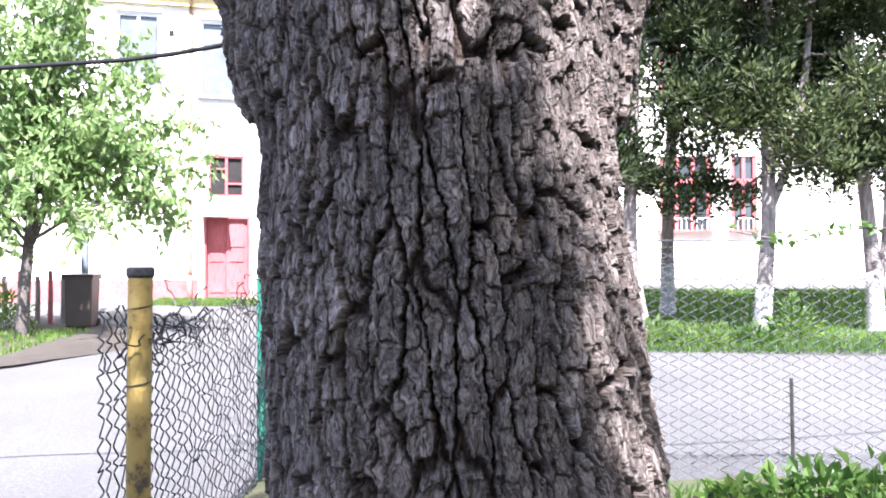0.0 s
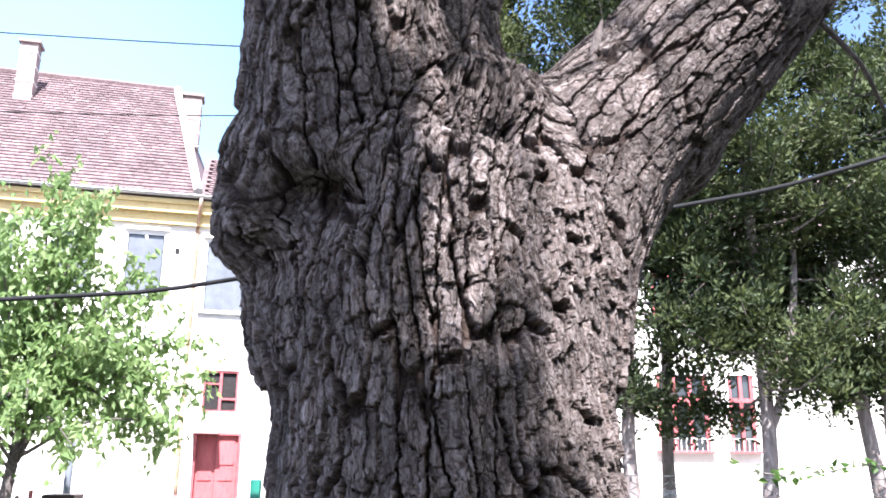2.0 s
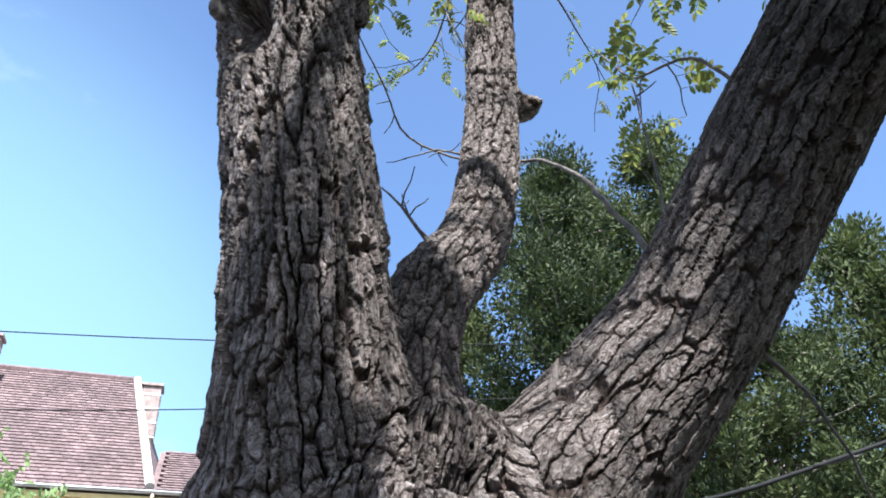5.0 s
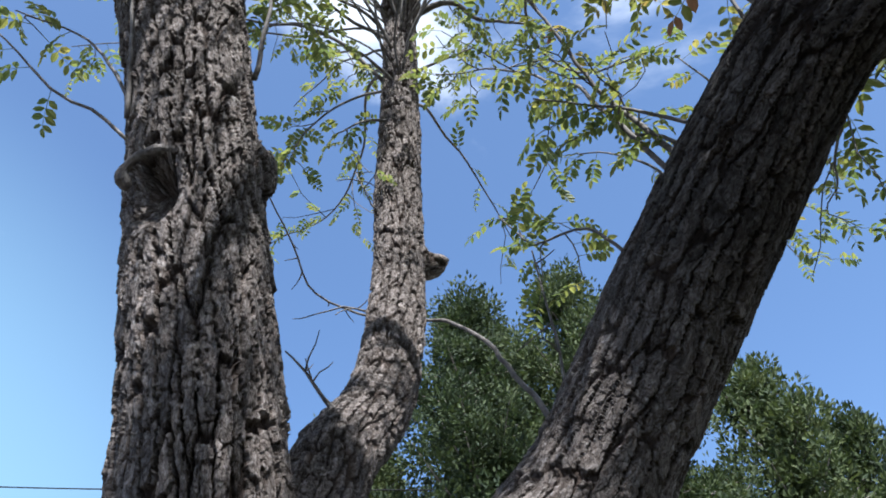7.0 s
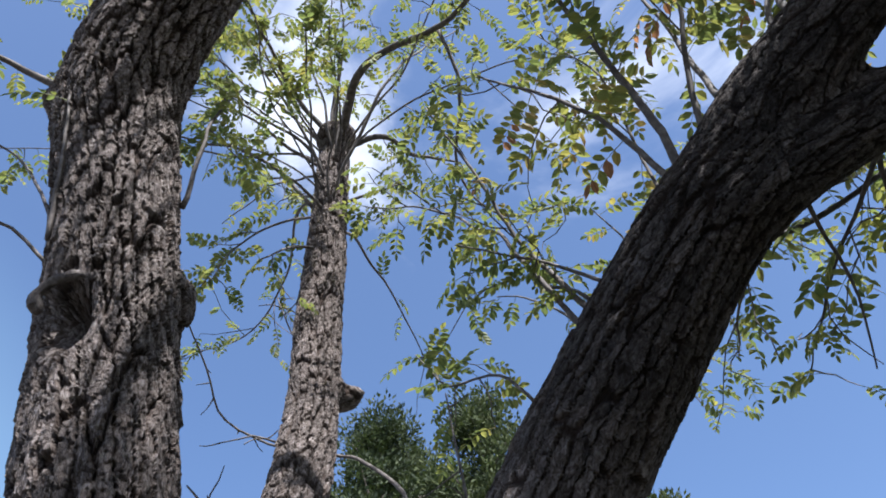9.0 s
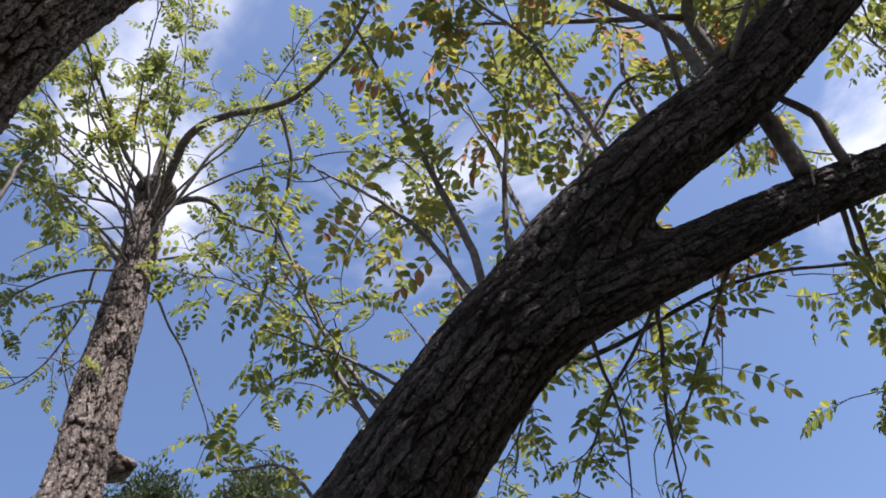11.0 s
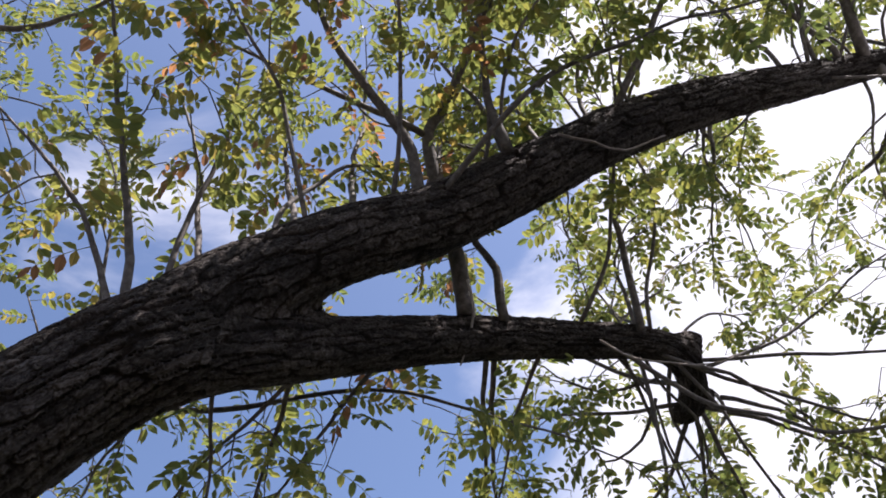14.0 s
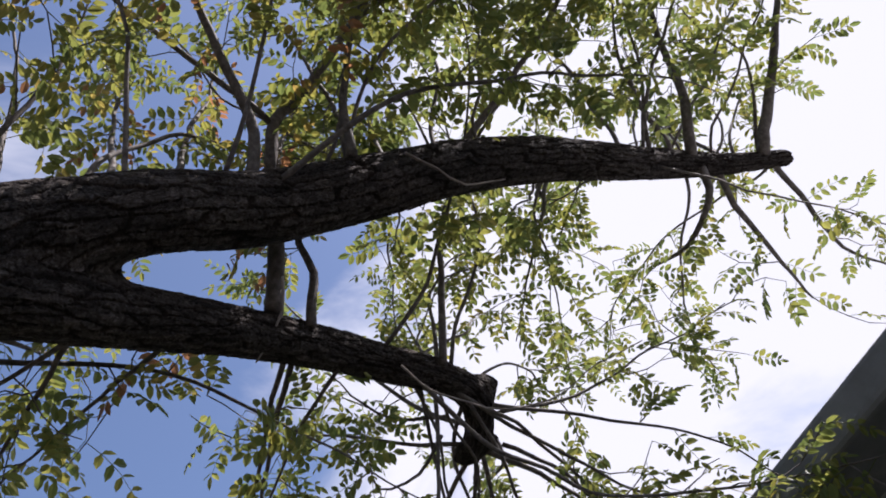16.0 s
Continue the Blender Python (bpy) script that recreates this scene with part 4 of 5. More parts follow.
# patches of bark that the sun reaches between the leaves: place, radius
SUN_GAPS = [((0.03, 1.6, 2.45), 0.17), ((0.15, 1.6, 2.3), 0.26), ((0.29, 1.65, 2.15), 0.29), ((0.38, 1.7, 1.95), 0.26), ((0.43, 1.75, 1.75), 0.21), ((0.47, 1.8, 1.55), 0.17),
            ((0.45, 1.9, 2.5), 0.4), ((0.70, 1.95, 2.75), 0.24), ((0.05, 1.65, 2.7), 0.18), ((-0.13, 1.6, 3.0), 0.14), ((0.18, 2.3, 3.3), 0.16), ((-0.2, 1.6, 3.6), 0.16), ((-0.22, 1.55, 4.15), 0.17),
            ((-0.4, 1.5, 3.4), 0.1), ((-0.36, 1.5, 3.95), 0.11), ((-0.42, 1.5, 4.6), 0.24), ((-0.4, 1.4, 4.95), 0.24), ((-0.47, 1.45, 3.7), 0.13), ((-0.5, 1.45, 4.3), 0.2), ((-0.55, 1.4, 4.8), 0.25)]


def grow_crown():
    rng = np.random.default_rng(7)
    base = np.array(TREE_AT)
    eye = np.array((0.1, -0.45, 1.85))
    leaf_at = []
    fine = Geo()
    # open space under the limbs, and gaps through which the sun reaches the fork and the left stem
    sun_way = np.array(SUN_DIR)

    def clear(p):
        return np.linalg.norm(p - eye) < (3.2 if p[2] < 5.4 else 2.9) or (p[1] > 0.9 and p[2] < 3.9)

    def sunny(p, share=1.0):
        for at, wide in SUN_GAPS:
            d = p - at
            if np.linalg.norm(d - sun_way * (d @ sun_way)) < wide * share:
                return True
        return False

    def kept(p):
        return not clear(p) and not sunny(p)

    def leafy(pts, bare, spacing, spread):
        """Side twigs and leaves along the outer part of a line."""
        seg = np.r_[0, np.cumsum(np.linalg.norm(np.diff(pts, axis=0), axis=1))]
        total = seg[-1]
        s = total * bare
        while s < total:
            k = min(len(pts) - 2, int(np.searchsorted(seg, s)) - 1 if s > 0 else 0)
            p = pts[k] + (pts[k + 1] - pts[k]) * ((s - seg[k]) / max(1e-6, seg[k + 1] - seg[k]))
            way = pts[k + 1] - pts[k]
            way /= np.linalg.norm(way)
            d = way * 0.5 + rng.normal(0, 0.75, 3) + np.array((0, 0, -0.05))
            leaf_at.append((p, d))
            if rng.random() < spread and kept(p):
                d = way * 0.8 + rng.normal(0, 0.6, 3)
                tw = twig_walk(rng, p, d / np.linalg.norm(d), rng.uniform(0.18, 0.5), 4, 0.3, -0.06)
                fine.tube(tw, np.linspace(0.0042, 0.0022, len(tw)), 3, cap=False)
                for j in range(1, len(tw)):
                    for _ in range(rng.random() < 0.85):
                        leaf_at.append((tw[j], (tw[j] - tw[j - 1]) / 0.1 * 0.5 + rng.normal(0, 0.7, 3)))
            s += rng.uniform(0.7, 1.3) * spacing

    for pts, r, bare, leaves in SHOOTS:
        c = curve_points(pts, 0.06)
        c = c + np.cumsum(rng.normal(0, 0.004, c.shape), axis=0)
        g = Geo().tube(c - base, np.linspace(r, max(0.003, r * 0.3), len(c)), 8)
        if leaves == 2:
            part("vine", g, CON_BARK, old_tree, "pale dry vine hanging from the branch", smooth=True)
            continue
        part("shoot", g, TWIG, old_tree, "" if leaves else "dry leafless twig", smooth=True)
        if leaves:
            leafy(c, bare, 0.045 if leaves == 3 else 0.11, 0.9 if leaves == 3 else 0.45)
        else:
            for _ in range(5):
                k = rng.integers(len(c) // 3, len(c))
                tw = twig_walk(rng, c[k], rng.normal(0, 1, 3) * (1, 1, 0.6), rng.uniform(0.05, 0.16), 3, 0.2)
                fine.tube(tw, np.linspace(0.004, 0.002, len(tw)), 4)

    # lesser shoots along the branches
    fr = limb_frames()
    picks = [(3, 0.62, 1.0, 15), (4, 0.05, 0.6, 20), (4, 0.58, 1.0, 26), (5, 0.2, 0.8, 6), (5, 0.75, 1.0, 20), (2, 0.82, 1.0, 24), (1, 0.8, 1.0, 10)]
    for limb, a, b, count in picks:
        rows = fr[fr[:, 13] == limb]
        for _ in range(count):
            row = rows[int((a + (b - a) * rng.random()) * (len(rows) - 1))]
            tan = row[14:17]
            d = rng.normal(0, 1, 3)
            d -= tan * (d @ tan)
            d /= np.linalg.norm(d)
            if d[2] < 0 and rng.random() < (0.45 if limb == 5 else 0.8):
                d = -d
            if limb in (3, 4) and d[0] - d[1] < -0.3 and d[2] < 0.4:
                d = d * (-1, -1, 1)
            start = row[:3] + d * row[3] * 0.8
            d = d + tan * rng.uniform(0.0, 0.9) + np.array((0, 0, 0.45))
            d /= np.linalg.norm(d)
            c = twig_walk(rng, start, d, rng.uniform(0.9, 2.3), 10, 0.16, rng.choice((0.03, -0.08)))
            c = curve_points(c, 0.06)
            far = np.linalg.norm(c - eye, axis=1)
            if far.min() < far[0] - (0.9 if limb == 2 else 0.5 if limb == 5 else 0.06) or any(clear(p) for p in c[3:]):
                continue
            r = rng.uniform(0.007, 0.014)
            part("shoot", Geo().tube(c - base, np.linspace(r, 0.003, len(c)), 7), TWIG, old_tree, smooth=True)
            leafy(c, rng.uniform(0.28, 0.5), 0.125, 0.45)
    part("fine_twig", Geo().add(np.array(fine.v) - base, fine.f), TWIG, old_tree, "fine brown twigs", kind="stuff")

    kinds = []
    for k in range(8):
        g = compound_leaf(rng, rng.uniform(0.17, 0.26), int(rng.integers(4, 6)), rng.uniform(0.048, 0.068))
        me = g.mesh("leaf")
        me.materials.append(LEAF)
        kinds.append((g, me))
    leaf_at = [a for a in leaf_at if kept(a[0] + 0.1 * a[1]) and kept(a[0] + 0.2 * a[1] / (np.linalg.norm(a[1]) + 1e-6))]
    rest = Geo()
    near = sorted(range(len(leaf_at)), key=lambda i: abs(leaf_at[i][0][0] - 1.4) + abs(leaf_at[i][0][1] - 0.4) + abs(leaf_at[i][0][2] - 4.6))
    chosen = set(near[:300])
    for i, (p, d) in enumerate(leaf_at):
        d = np.array((d[0], d[1], d[2] * 0.5 - 0.15))
        d /= np.linalg.norm(d) + 1e-6
        yaw, pitch = math.atan2(d[1], d[0]), -math.asin(np.clip(d[2], -1, 1))
        m = Matrix.LocRotScale(Vector(p - base), Euler((rng.normal(0, 0.5), pitch, yaw)), Vector([rng.uniform(0.68, 1.05) * (0.8 if p[1] > 1.5 else 1.0)] * 3))
        g, me = kinds[rng.integers(len(kinds))]
        if i in chosen:
            ob = new("leaf", me)
            ob.parent = old_tree
            ob.matrix_local = m
        else:
            a = np.array(g.v) @ np.array(m.to_3x3()).T + np.array(m.translation)
            rest.add(a, g.f)
    part("foliage", rest, LEAF, old_tree, "feathered green and yellowing leaves", kind="stuff")
    print("leaves", len(leaf_at))


grow_crown()


# ---- ground ----
def build_ground():
    xs = np.r_[-900, -300, -120, -60, np.arange(-30, 31, 1.0), 60, 120, 300, 900]
    ys = np.r_[-900, -300, -100, -40, np.arange(-15, 41, 1.0), 60, 120, 300, 900]
    v = [(x, y, float(rise(y)) + 0.03 * math.sin(x * 0.9 + y * 0.4) * (abs(x) < 30)) for y in ys for x in xs]
    w = len(xs)
    f = [(j * w + i, j * w + i + 1, (j + 1) * w + i + 1, (j + 1) * w + i) for j in range(len(ys) - 1) for i in range(w - 1)]
    g = part("ground", Geo().add(v, f), GRAVEL, smooth=True, kind="structure")
    tagged(g, "pale sunlit gravel yard with light wheel tracks", "ground")


build_ground()


def lens_leaves(centres, ways, ups, length, width, fold=0.25):
    """Small leaves as folded lens shapes, all at once."""
    c, w, u = (np.asarray(a, float) for a in (centres, ways, ups))
    n = len(c)
    w = w / (np.linalg.norm(w, axis=1)[:, None] + 1e-9)
    s = np.cross(w, u)
    s /= np.linalg.norm(s, axis=1)[:, None] + 1e-9
    u = np.cross(s, w)
    L, W = np.broadcast_to(length, n)[:, None], np.broadcast_to(width, n)[:, None]
    tip = c + w * L - u * L * 0.15
    mid = c + w * L * 0.45
    a, b = mid + s * W * 0.5 + u * W * fold, mid - s * W * 0.5 + u * W * fold
    v = np.stack([c, a, tip, b], 1).reshape(-1, 3)
    k = np.arange(n)[:, None] * 4
    f = np.concatenate([k + (0, 1, 2), k + (0, 2, 3)])
    g = Geo()
    g.v, g.f = v.tolist(), f.tolist()
    return g


# ---- house with tiled roof ----
def house_window(parent, x0, x1, z0, z1, mat_frame, kind="glass", bars=True):
    # an open window gets a dark panel in place of its unlit room
    w = part("window", Geo().box(x0 - 0.02, 0.10, z0 - 0.02, x1 + 0.02, 0.13, z1 + 0.02), DARK if kind == "open" else GLASS, parent)
    fr = Geo()
    t = 0.055
    for a, b, c, d in ((x0, z0, x0 + t, z1), (x1 - t, z0, x1, z1), (x0 + t, z0, x1 - t, z0 + t), (x0 + t, z1 - t, x1 - t, z1)):
        fr.box(a, 0.03, b, c, 0.095, d)
    part("window_frame", fr, mat_frame, w)
    if bars:
        xm = (x0 + x1) / 2
        part("mullion", Geo().box(xm - 0.035, 0.035, z0 + t, xm + 0.035, 0.09, z1 - t), mat_frame, w)
        part("transom", Geo().box(x0 + t, 0.045, z0 + (z1 - z0) * 0.66, xm - 0.035, 0.085, z0 + (z1 - z0) * 0.66 + 0.045), mat_frame, w)
    return w


def wall_with_holes(x0, x1, z0, z1, holes, depth=0.45, face=0.0):
    """A thick wall along x with openings right through it."""
    xs = sorted({x0, x1, *(c for h in holes for c in h[:2])})
    zs = sorted({z0, z1, *(c for h in holes for c in h[2:])})
    solid = [[not any(h[0] <= a < h[1] and h[2] <= b < h[3] for h in holes) for b in zs[:-1]] for a in xs[:-1]]
    nz = len(zs)
    half = len(xs) * nz
    g = Geo()
    g.v = [(x, y, z) for y in (face, face + depth) for x in xs for z in zs]

    def full(i, j):
        return 0 <= i < len(xs) - 1 and 0 <= j < nz - 1 and solid[i][j]

    for i in range(len(xs) - 1):
        for j in range(nz - 1):
            if not full(i, j):
                continue
            a, b, c, d = i * nz + j, (i + 1) * nz + j, (i + 1) * nz + j + 1, i * nz + j + 1
            g.f += [(a, b, c, d), (a + half, d + half, c + half, b + half)]
            for (p, q), near in (((b, a), (i, j - 1)), ((c, b), (i + 1, j)), ((d, c), (i, j + 1)), ((a, d), (i - 1, j))):
                if not full(*near):
                    g.f.append((p, q, q + half, p + half))
    return g


def tile_field(corner, across, up, width_at, courses, tw=0.22, th=0.205):
    """Courses of flat tiles, each lying a little over the one below."""
    rng = np.random.default_rng(3)
    g = Geo()
    corner, across, up = Vector(corner), Vector(across).normalized(), Vector(up).normalized()
    out = across.cross(up)
    for r in range(courses):
        a, b = width_at(r / courses)
        x = a + (0.5 * tw if r % 2 else 0)
        while x < b - 0.4 * tw:
            j = rng.uniform(-0.008, 0.008)
            lo, hi = corner + across * x + up * (r * th + j), corner + across * x + up * (r * th + th * 1.25)
            w = across * (tw - 0.012)
            o1, o2 = out * 0.065, out * 0.012
            v = [lo + o2, lo + w + o2, lo + w + o1, lo + o1, hi + o1 * 0.4, hi + w + o1 * 0.4]
            g.add(v, [(0, 1, 2, 3), (3, 2, 5, 4), (0, 3, 4), (1, 5, 2)])
            x += tw
    return g


def build_house():
    at = Matrix.Translation((-6.08, 22.9, 0.5)) @ Matrix.Rotation(math.atan(0.25), 4, "Z")
    h = thing("tiled_house", "two-storey cream house with an ochre cornice and a clay tile roof", "house", at)
    wins = [(-0.70, 0.45, 5.4, 7.4), (-2.8, -1.75, 5.8, 7.5), (-4.6, -3.5, 5.8, 7.45), (-6.6, -5.5, 5.8, 7.45), (-8.8, -7.7, 5.8, 7.45), (2.2, 3.3, 5.4, 7.4),
            (-8.6, -7.4, 1.4, 3.0)]
    door, small = (-0.6, 0.61, 0.0, 2.2), (-0.48, 0.44, 2.72, 3.82)
    part("wall", wall_with_holes(-14, 7, -0.6, 8.25, [*wins, door, small]), PLASTER, h, "bright cream plaster, slightly stained")
    part("side_wall", Geo().box(-14, 0.45, -0.6, -13.6, 10, 8.25).box(6.6, 0.45, -0.6, 7, 10, 8.25).box(-14, 10, -0.6, 7, 10.4, 8.25), PLASTER, h)
    part("plinth", wall_with_holes(-14, 7, -0.6, 0.5, [(-0.75, 0.76, -0.1, 0.5)], 0.04, -0.04), PINK, h, "faded pink plinth")
    for y, z0, z1 in ((-0.12, 7.75, 8.05), (-0.28, 8.05, 8.28), (-0.36, 8.28, 8.40)):
        part("cornice", Geo().box(-14.1, y, z0, 7.1, 0, z1), YELLOW, h, "ochre yellow cornice")
    for x0, x1, z0, z1 in wins:
        w = house_window(h, x0, x1, z0, z1, WHITE, "glass")
        if x0 > -5 and x0 < 1 and z0 > 4:
            part("shutter", Geo().box(x0 + 0.08, 0.02, z0 + 0.06, x1 - 0.08, 0.03, z0 + (z1 - z0) * 0.9), SHUTTER, w, "grey roller blind")
        part("sill", Geo().box(x0 - 0.08, -0.09, z0 - 0.07, x1 + 0.08, 0.0, z0 - 0.01), ZINC, w)
        part("hood", Geo().box(x0 - 0.08, -0.06, z1 + 0.06, x1 + 0.08, 0.0, z1 + 0.14), PLASTER, w)
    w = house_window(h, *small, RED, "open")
    part("transom", Geo().box(0.02, 0.045, 3.05, 0.39, 0.085, 3.10), RED, w)
    # red double door, one leaf ajar
    d = part("door", Geo().box(-0.02, 0.10, 0.02, 0.53, 0.15, 2.12), RED, h, "faded red panelled door")
    for z0, z1 in ((0.15, 0.85), (0.98, 1.25), (1.38, 2.0)):
        part("panel", Geo().box(0.07, 0.075, z0, 0.45, 0.098, z1), RED, d)
    d2 = part("door", Geo().box(-0.52, 0.16, 0.02, -0.03, 0.21, 2.12), RED, h)
    for z0, z1 in ((0.15, 0.85), (0.98, 1.25), (1.38, 2.0)):
        part("panel", Geo().box(-0.45, 0.135, z0, -0.10, 0.158, z1), RED, d2)
    fr = Geo()
    for a, b, c, e in ((-0.6, 0.0, -0.53, 2.2), (0.54, 0.0, 0.61, 2.2), (-0.53, 2.13, 0.54, 2.2)):
        fr.box(a, -0.02, b, c, 0.12, e)
    part("door_frame", fr, RED, h)
    part("door_canopy", Geo().box(-0.66, -0.5, 2.22, 0.02, 0.0, 2.27).box(-0.66, -0.5, 2.16, 0.02, -0.46, 2.22), WHITE, h, "small white canopy over the door")
    part("step", Geo().box(-0.8, -0.45, -0.3, 0.8, 0.0, 0.0), MORTAR, h)
    part("vent", Geo().box(-1.5, -0.02, 6.95, -1.38, 0.0, 7.1), DARK, h)
    # dark slab added inside, standing in for unlit rooms
    part("dark_backing", Geo().box(-13, 3.0, -0.4, 6, 3.1, 8.2), DARK, h)
    # gutter and downpipe
    g = Geo()
    n = 9
    for x in (-14.2, 7.2):
        g.v += [(x, -0.46 + 0.085 * math.cos(math.pi + math.pi * k / (n - 1)), 8.52 - 0.085 * math.sin(math.pi * k / (n - 1))) for k in range(n)]
    g.f += [(k, k + 1, n + k + 1, n + k) for k in range(n - 1)]
    gut = part("gutter", g, ZINC, h, smooth=True)
    s = gut.modifiers.new("thick", "SOLIDIFY")
    s.thickness = 0.008
    pipe = part("downpipe", Geo().tube(curve_points([(-0.9, -0.46, 8.45), (-0.92, -0.40, 8.2), (-0.95, -0.10, 7.8), (-0.95, -0.08, 7.4), (-0.95, -0.08, 3.0), (-0.95, -0.08, 0.6)], 0.3), 0.05, 10),
                RUST, h, "rust-stained downpipe", smooth=True)
    for z in (1.6, 3.4, 5.2, 7.0):
        part("bracket", Geo().tube([(-0.95, -0.08, z), (-0.95, -0.08, z + 0.04)], 0.06, 10), RUST, pipe)
    part("cast_foot", Geo().tube([(-0.95, -0.09, -0.3), (-0.95, -0.09, 0.62)], 0.075, 10), PINK, h, smooth=True)
    # roof
    slope = math.sqrt(0.5)
    up = Vector((0, slope, slope))
    roof = part("roof", Geo().add([(-14.3, -0.45, 8.5), (-1.0, -0.45, 8.5), (-2.3, 4.95, 13.9), (-14.3, 4.95, 13.9), (-14.3, 10.4, 8.5), (0.5, 10.4, 8.5)],
                                   [(0, 1, 2, 3), (3, 2, 5, 4), (1, 5, 2)]), TILE, h)
    part("roof_tiles", tile_field((0, -0.45, 8.52), (1, 0, 0), up, lambda t: (-14.3, -1.05 - 1.3 * t), 37), TILE, roof, "weathered pinkish clay tiles", kind="stuff")
    part("verge", Geo().tube([(-1.0, -0.5, 8.62), (-1.65, 2.25, 11.32), (-2.3, 4.95, 14.0)], 0.13, 6), MORTAR, roof, "mortar verge")
    part("ridge", Geo().tube([(-14.3, 4.95, 13.98), (-8, 4.95, 14.0), (-2.3, 4.95, 13.95)], 0.12, 6), TILE, roof)
    low = part("annex_roof", Geo().add([(-1.0, -0.45, 8.5), (7.2, -0.45, 8.5), (7.2, 2.4, 10.6), (-1.0, 2.4, 10.6), (7.2, 6, 8.5), (-1, 6, 8.5)], [(0, 1, 2, 3), (3, 2, 4, 5)]), TILE, h)
    part("annex_tiles", tile_field((0, -0.45, 8.52), (1, 0, 0), (0, 2.85, 2.1), lambda t: (-0.85, 7.2), 17), TILE, low, kind="stuff")
    for x, y, z0, z1, wd in ((-6.75, 3.6, 11.6, 14.35, 0.26), (-1.75, 5.1, 12.0, 13.75, 0.30)):
        c = part("chimney", Geo().box(x - wd, y - wd, z0, x + wd, y + wd, z1), CHIMNEY, roof, "pale brick chimney")
        part("chimney_cap", Geo().box(x - wd - 0.07, y - wd - 0.07, z1, x + wd + 0.07, y + wd + 0.07, z1 + 0.09), CHIMNEY, c)
        for k in range(5):
            z = z1 - 0.35 - 0.5 * k
            part("course", Geo().box(x - wd - 0.012, y - wd - 0.012, z, x + wd + 0.012, y + wd + 0.012, z + 0.07), MORTAR, c)


build_house()


# ---- pale building behind the conifers ----
def build_villa():
    base = float(rise(32))
    h = thing("pale_villa", "long pale villa with tall windows and red frames", "house", Matrix.Translation((12, 32, base)))
    wins = [(-4.35, -2.45), (-1.7, -0.75), (5.6, 6.6), (8.4, 9.4)]
    z0, z1 = 1.8, 4.55
    holes = [(a, b, z0, z1) for a, b in wins] + [(a, b, 6.6, 8.6) for a, b in wins]
    part("wall", wall_with_holes(-14, 14, -0.6, 10.2, holes), PLASTER, h)
    part("side_wall", Geo().box(-14, 0.45, -0.6, -13.6, 9, 10.2).box(13.6, 0.45, -0.6, 14, 9, 10.2), PLASTER, h)
    # dark slab added behind the windows for the gloom indoors
    part("dark_backing", Geo().box(-13, 2.5, -0.4, 13, 2.6, 10), DARK, h)
    part("roof", Geo().add([(-14.5, -0.6, 10.1), (14.5, -0.6, 10.1), (14.5, 5, 14), (-14.5, 5, 14), (14.5, 10, 10.1), (-14.5, 10, 10.1)], [(0, 1, 2, 3), (3, 2, 4, 5), (0, 3, 5), (1, 4, 2), (0, 5, 4, 1)]), TILE, h)
    for a, b in wins:
        for s0, s1 in ((z0, z1), (6.6, 8.6)):
            w = part("window", Geo().box(a - 0.02, 0.16, s0 - 0.02, b + 0.02, 0.19, s1 + 0.02), GLASS, h)
            n = 2 if b - a < 1.5 else 3
            t = 0.13
            fr = Geo()
            for k in range(n + 1):
                x = a + (b - a - t) * k / n
                fr.box(x, 0.04, s0, x + t, 0.155, s1)
            part("window_frame", fr, RED, w, "red timber frame")
            part("transom", Geo().box(a + t, 0.05, s0 + 1.75, b - t, 0.15, s0 + 1.9), RED, w)
            if s0 < 3:
                part("sill", Geo().box(a - 0.1, -0.25, s0 - 0.08, b + 0.1, 0.0, s0 - 0.01), RED, w)
                rail = part("railing", Geo().tube([(a, -0.2, s0 + 0.42), (b, -0.2, s0 + 0.42)], 0.02, 5), WHITE, w, "white window railing")
                k = a
                while k <= b:
                    part("bar", Geo().tube([(k, -0.2, s0 - 0.03), (k, -0.2, s0 + 0.42)], 0.017, 4), WHITE, rail)
                    k += 0.19
    part("path_strip", Geo().box(-14, -3.6, -0.28, 14, -2.6, -0.02), MORTAR, h)


build_villa()


# ---- house behind the camera whose eave shows at the end ----
def build_near_house():
    along = Vector((0.98, 0.60, 0)).normalized()
    ang = math.atan2(along.y, along.x)
    h = thing("grey_house", "low grey rendered house with a dark overhanging roof edge", "house", Matrix.Translation((3.55, -1.76, 0)) @ Matrix.Rotation(ang, 4, "Z"))
    part("wall", Geo().box(-9, -6.4, -0.3, 4.5, -0.5, 3.7), GREY_WALL, h)
    e = part("eave", Geo().box(-9.5, -7, 3.7, 5, 0.0, 3.9), GREY_WALL, h, "dark grey eave slab")
    bevel(e, 0.04, 3)


build_near_house()


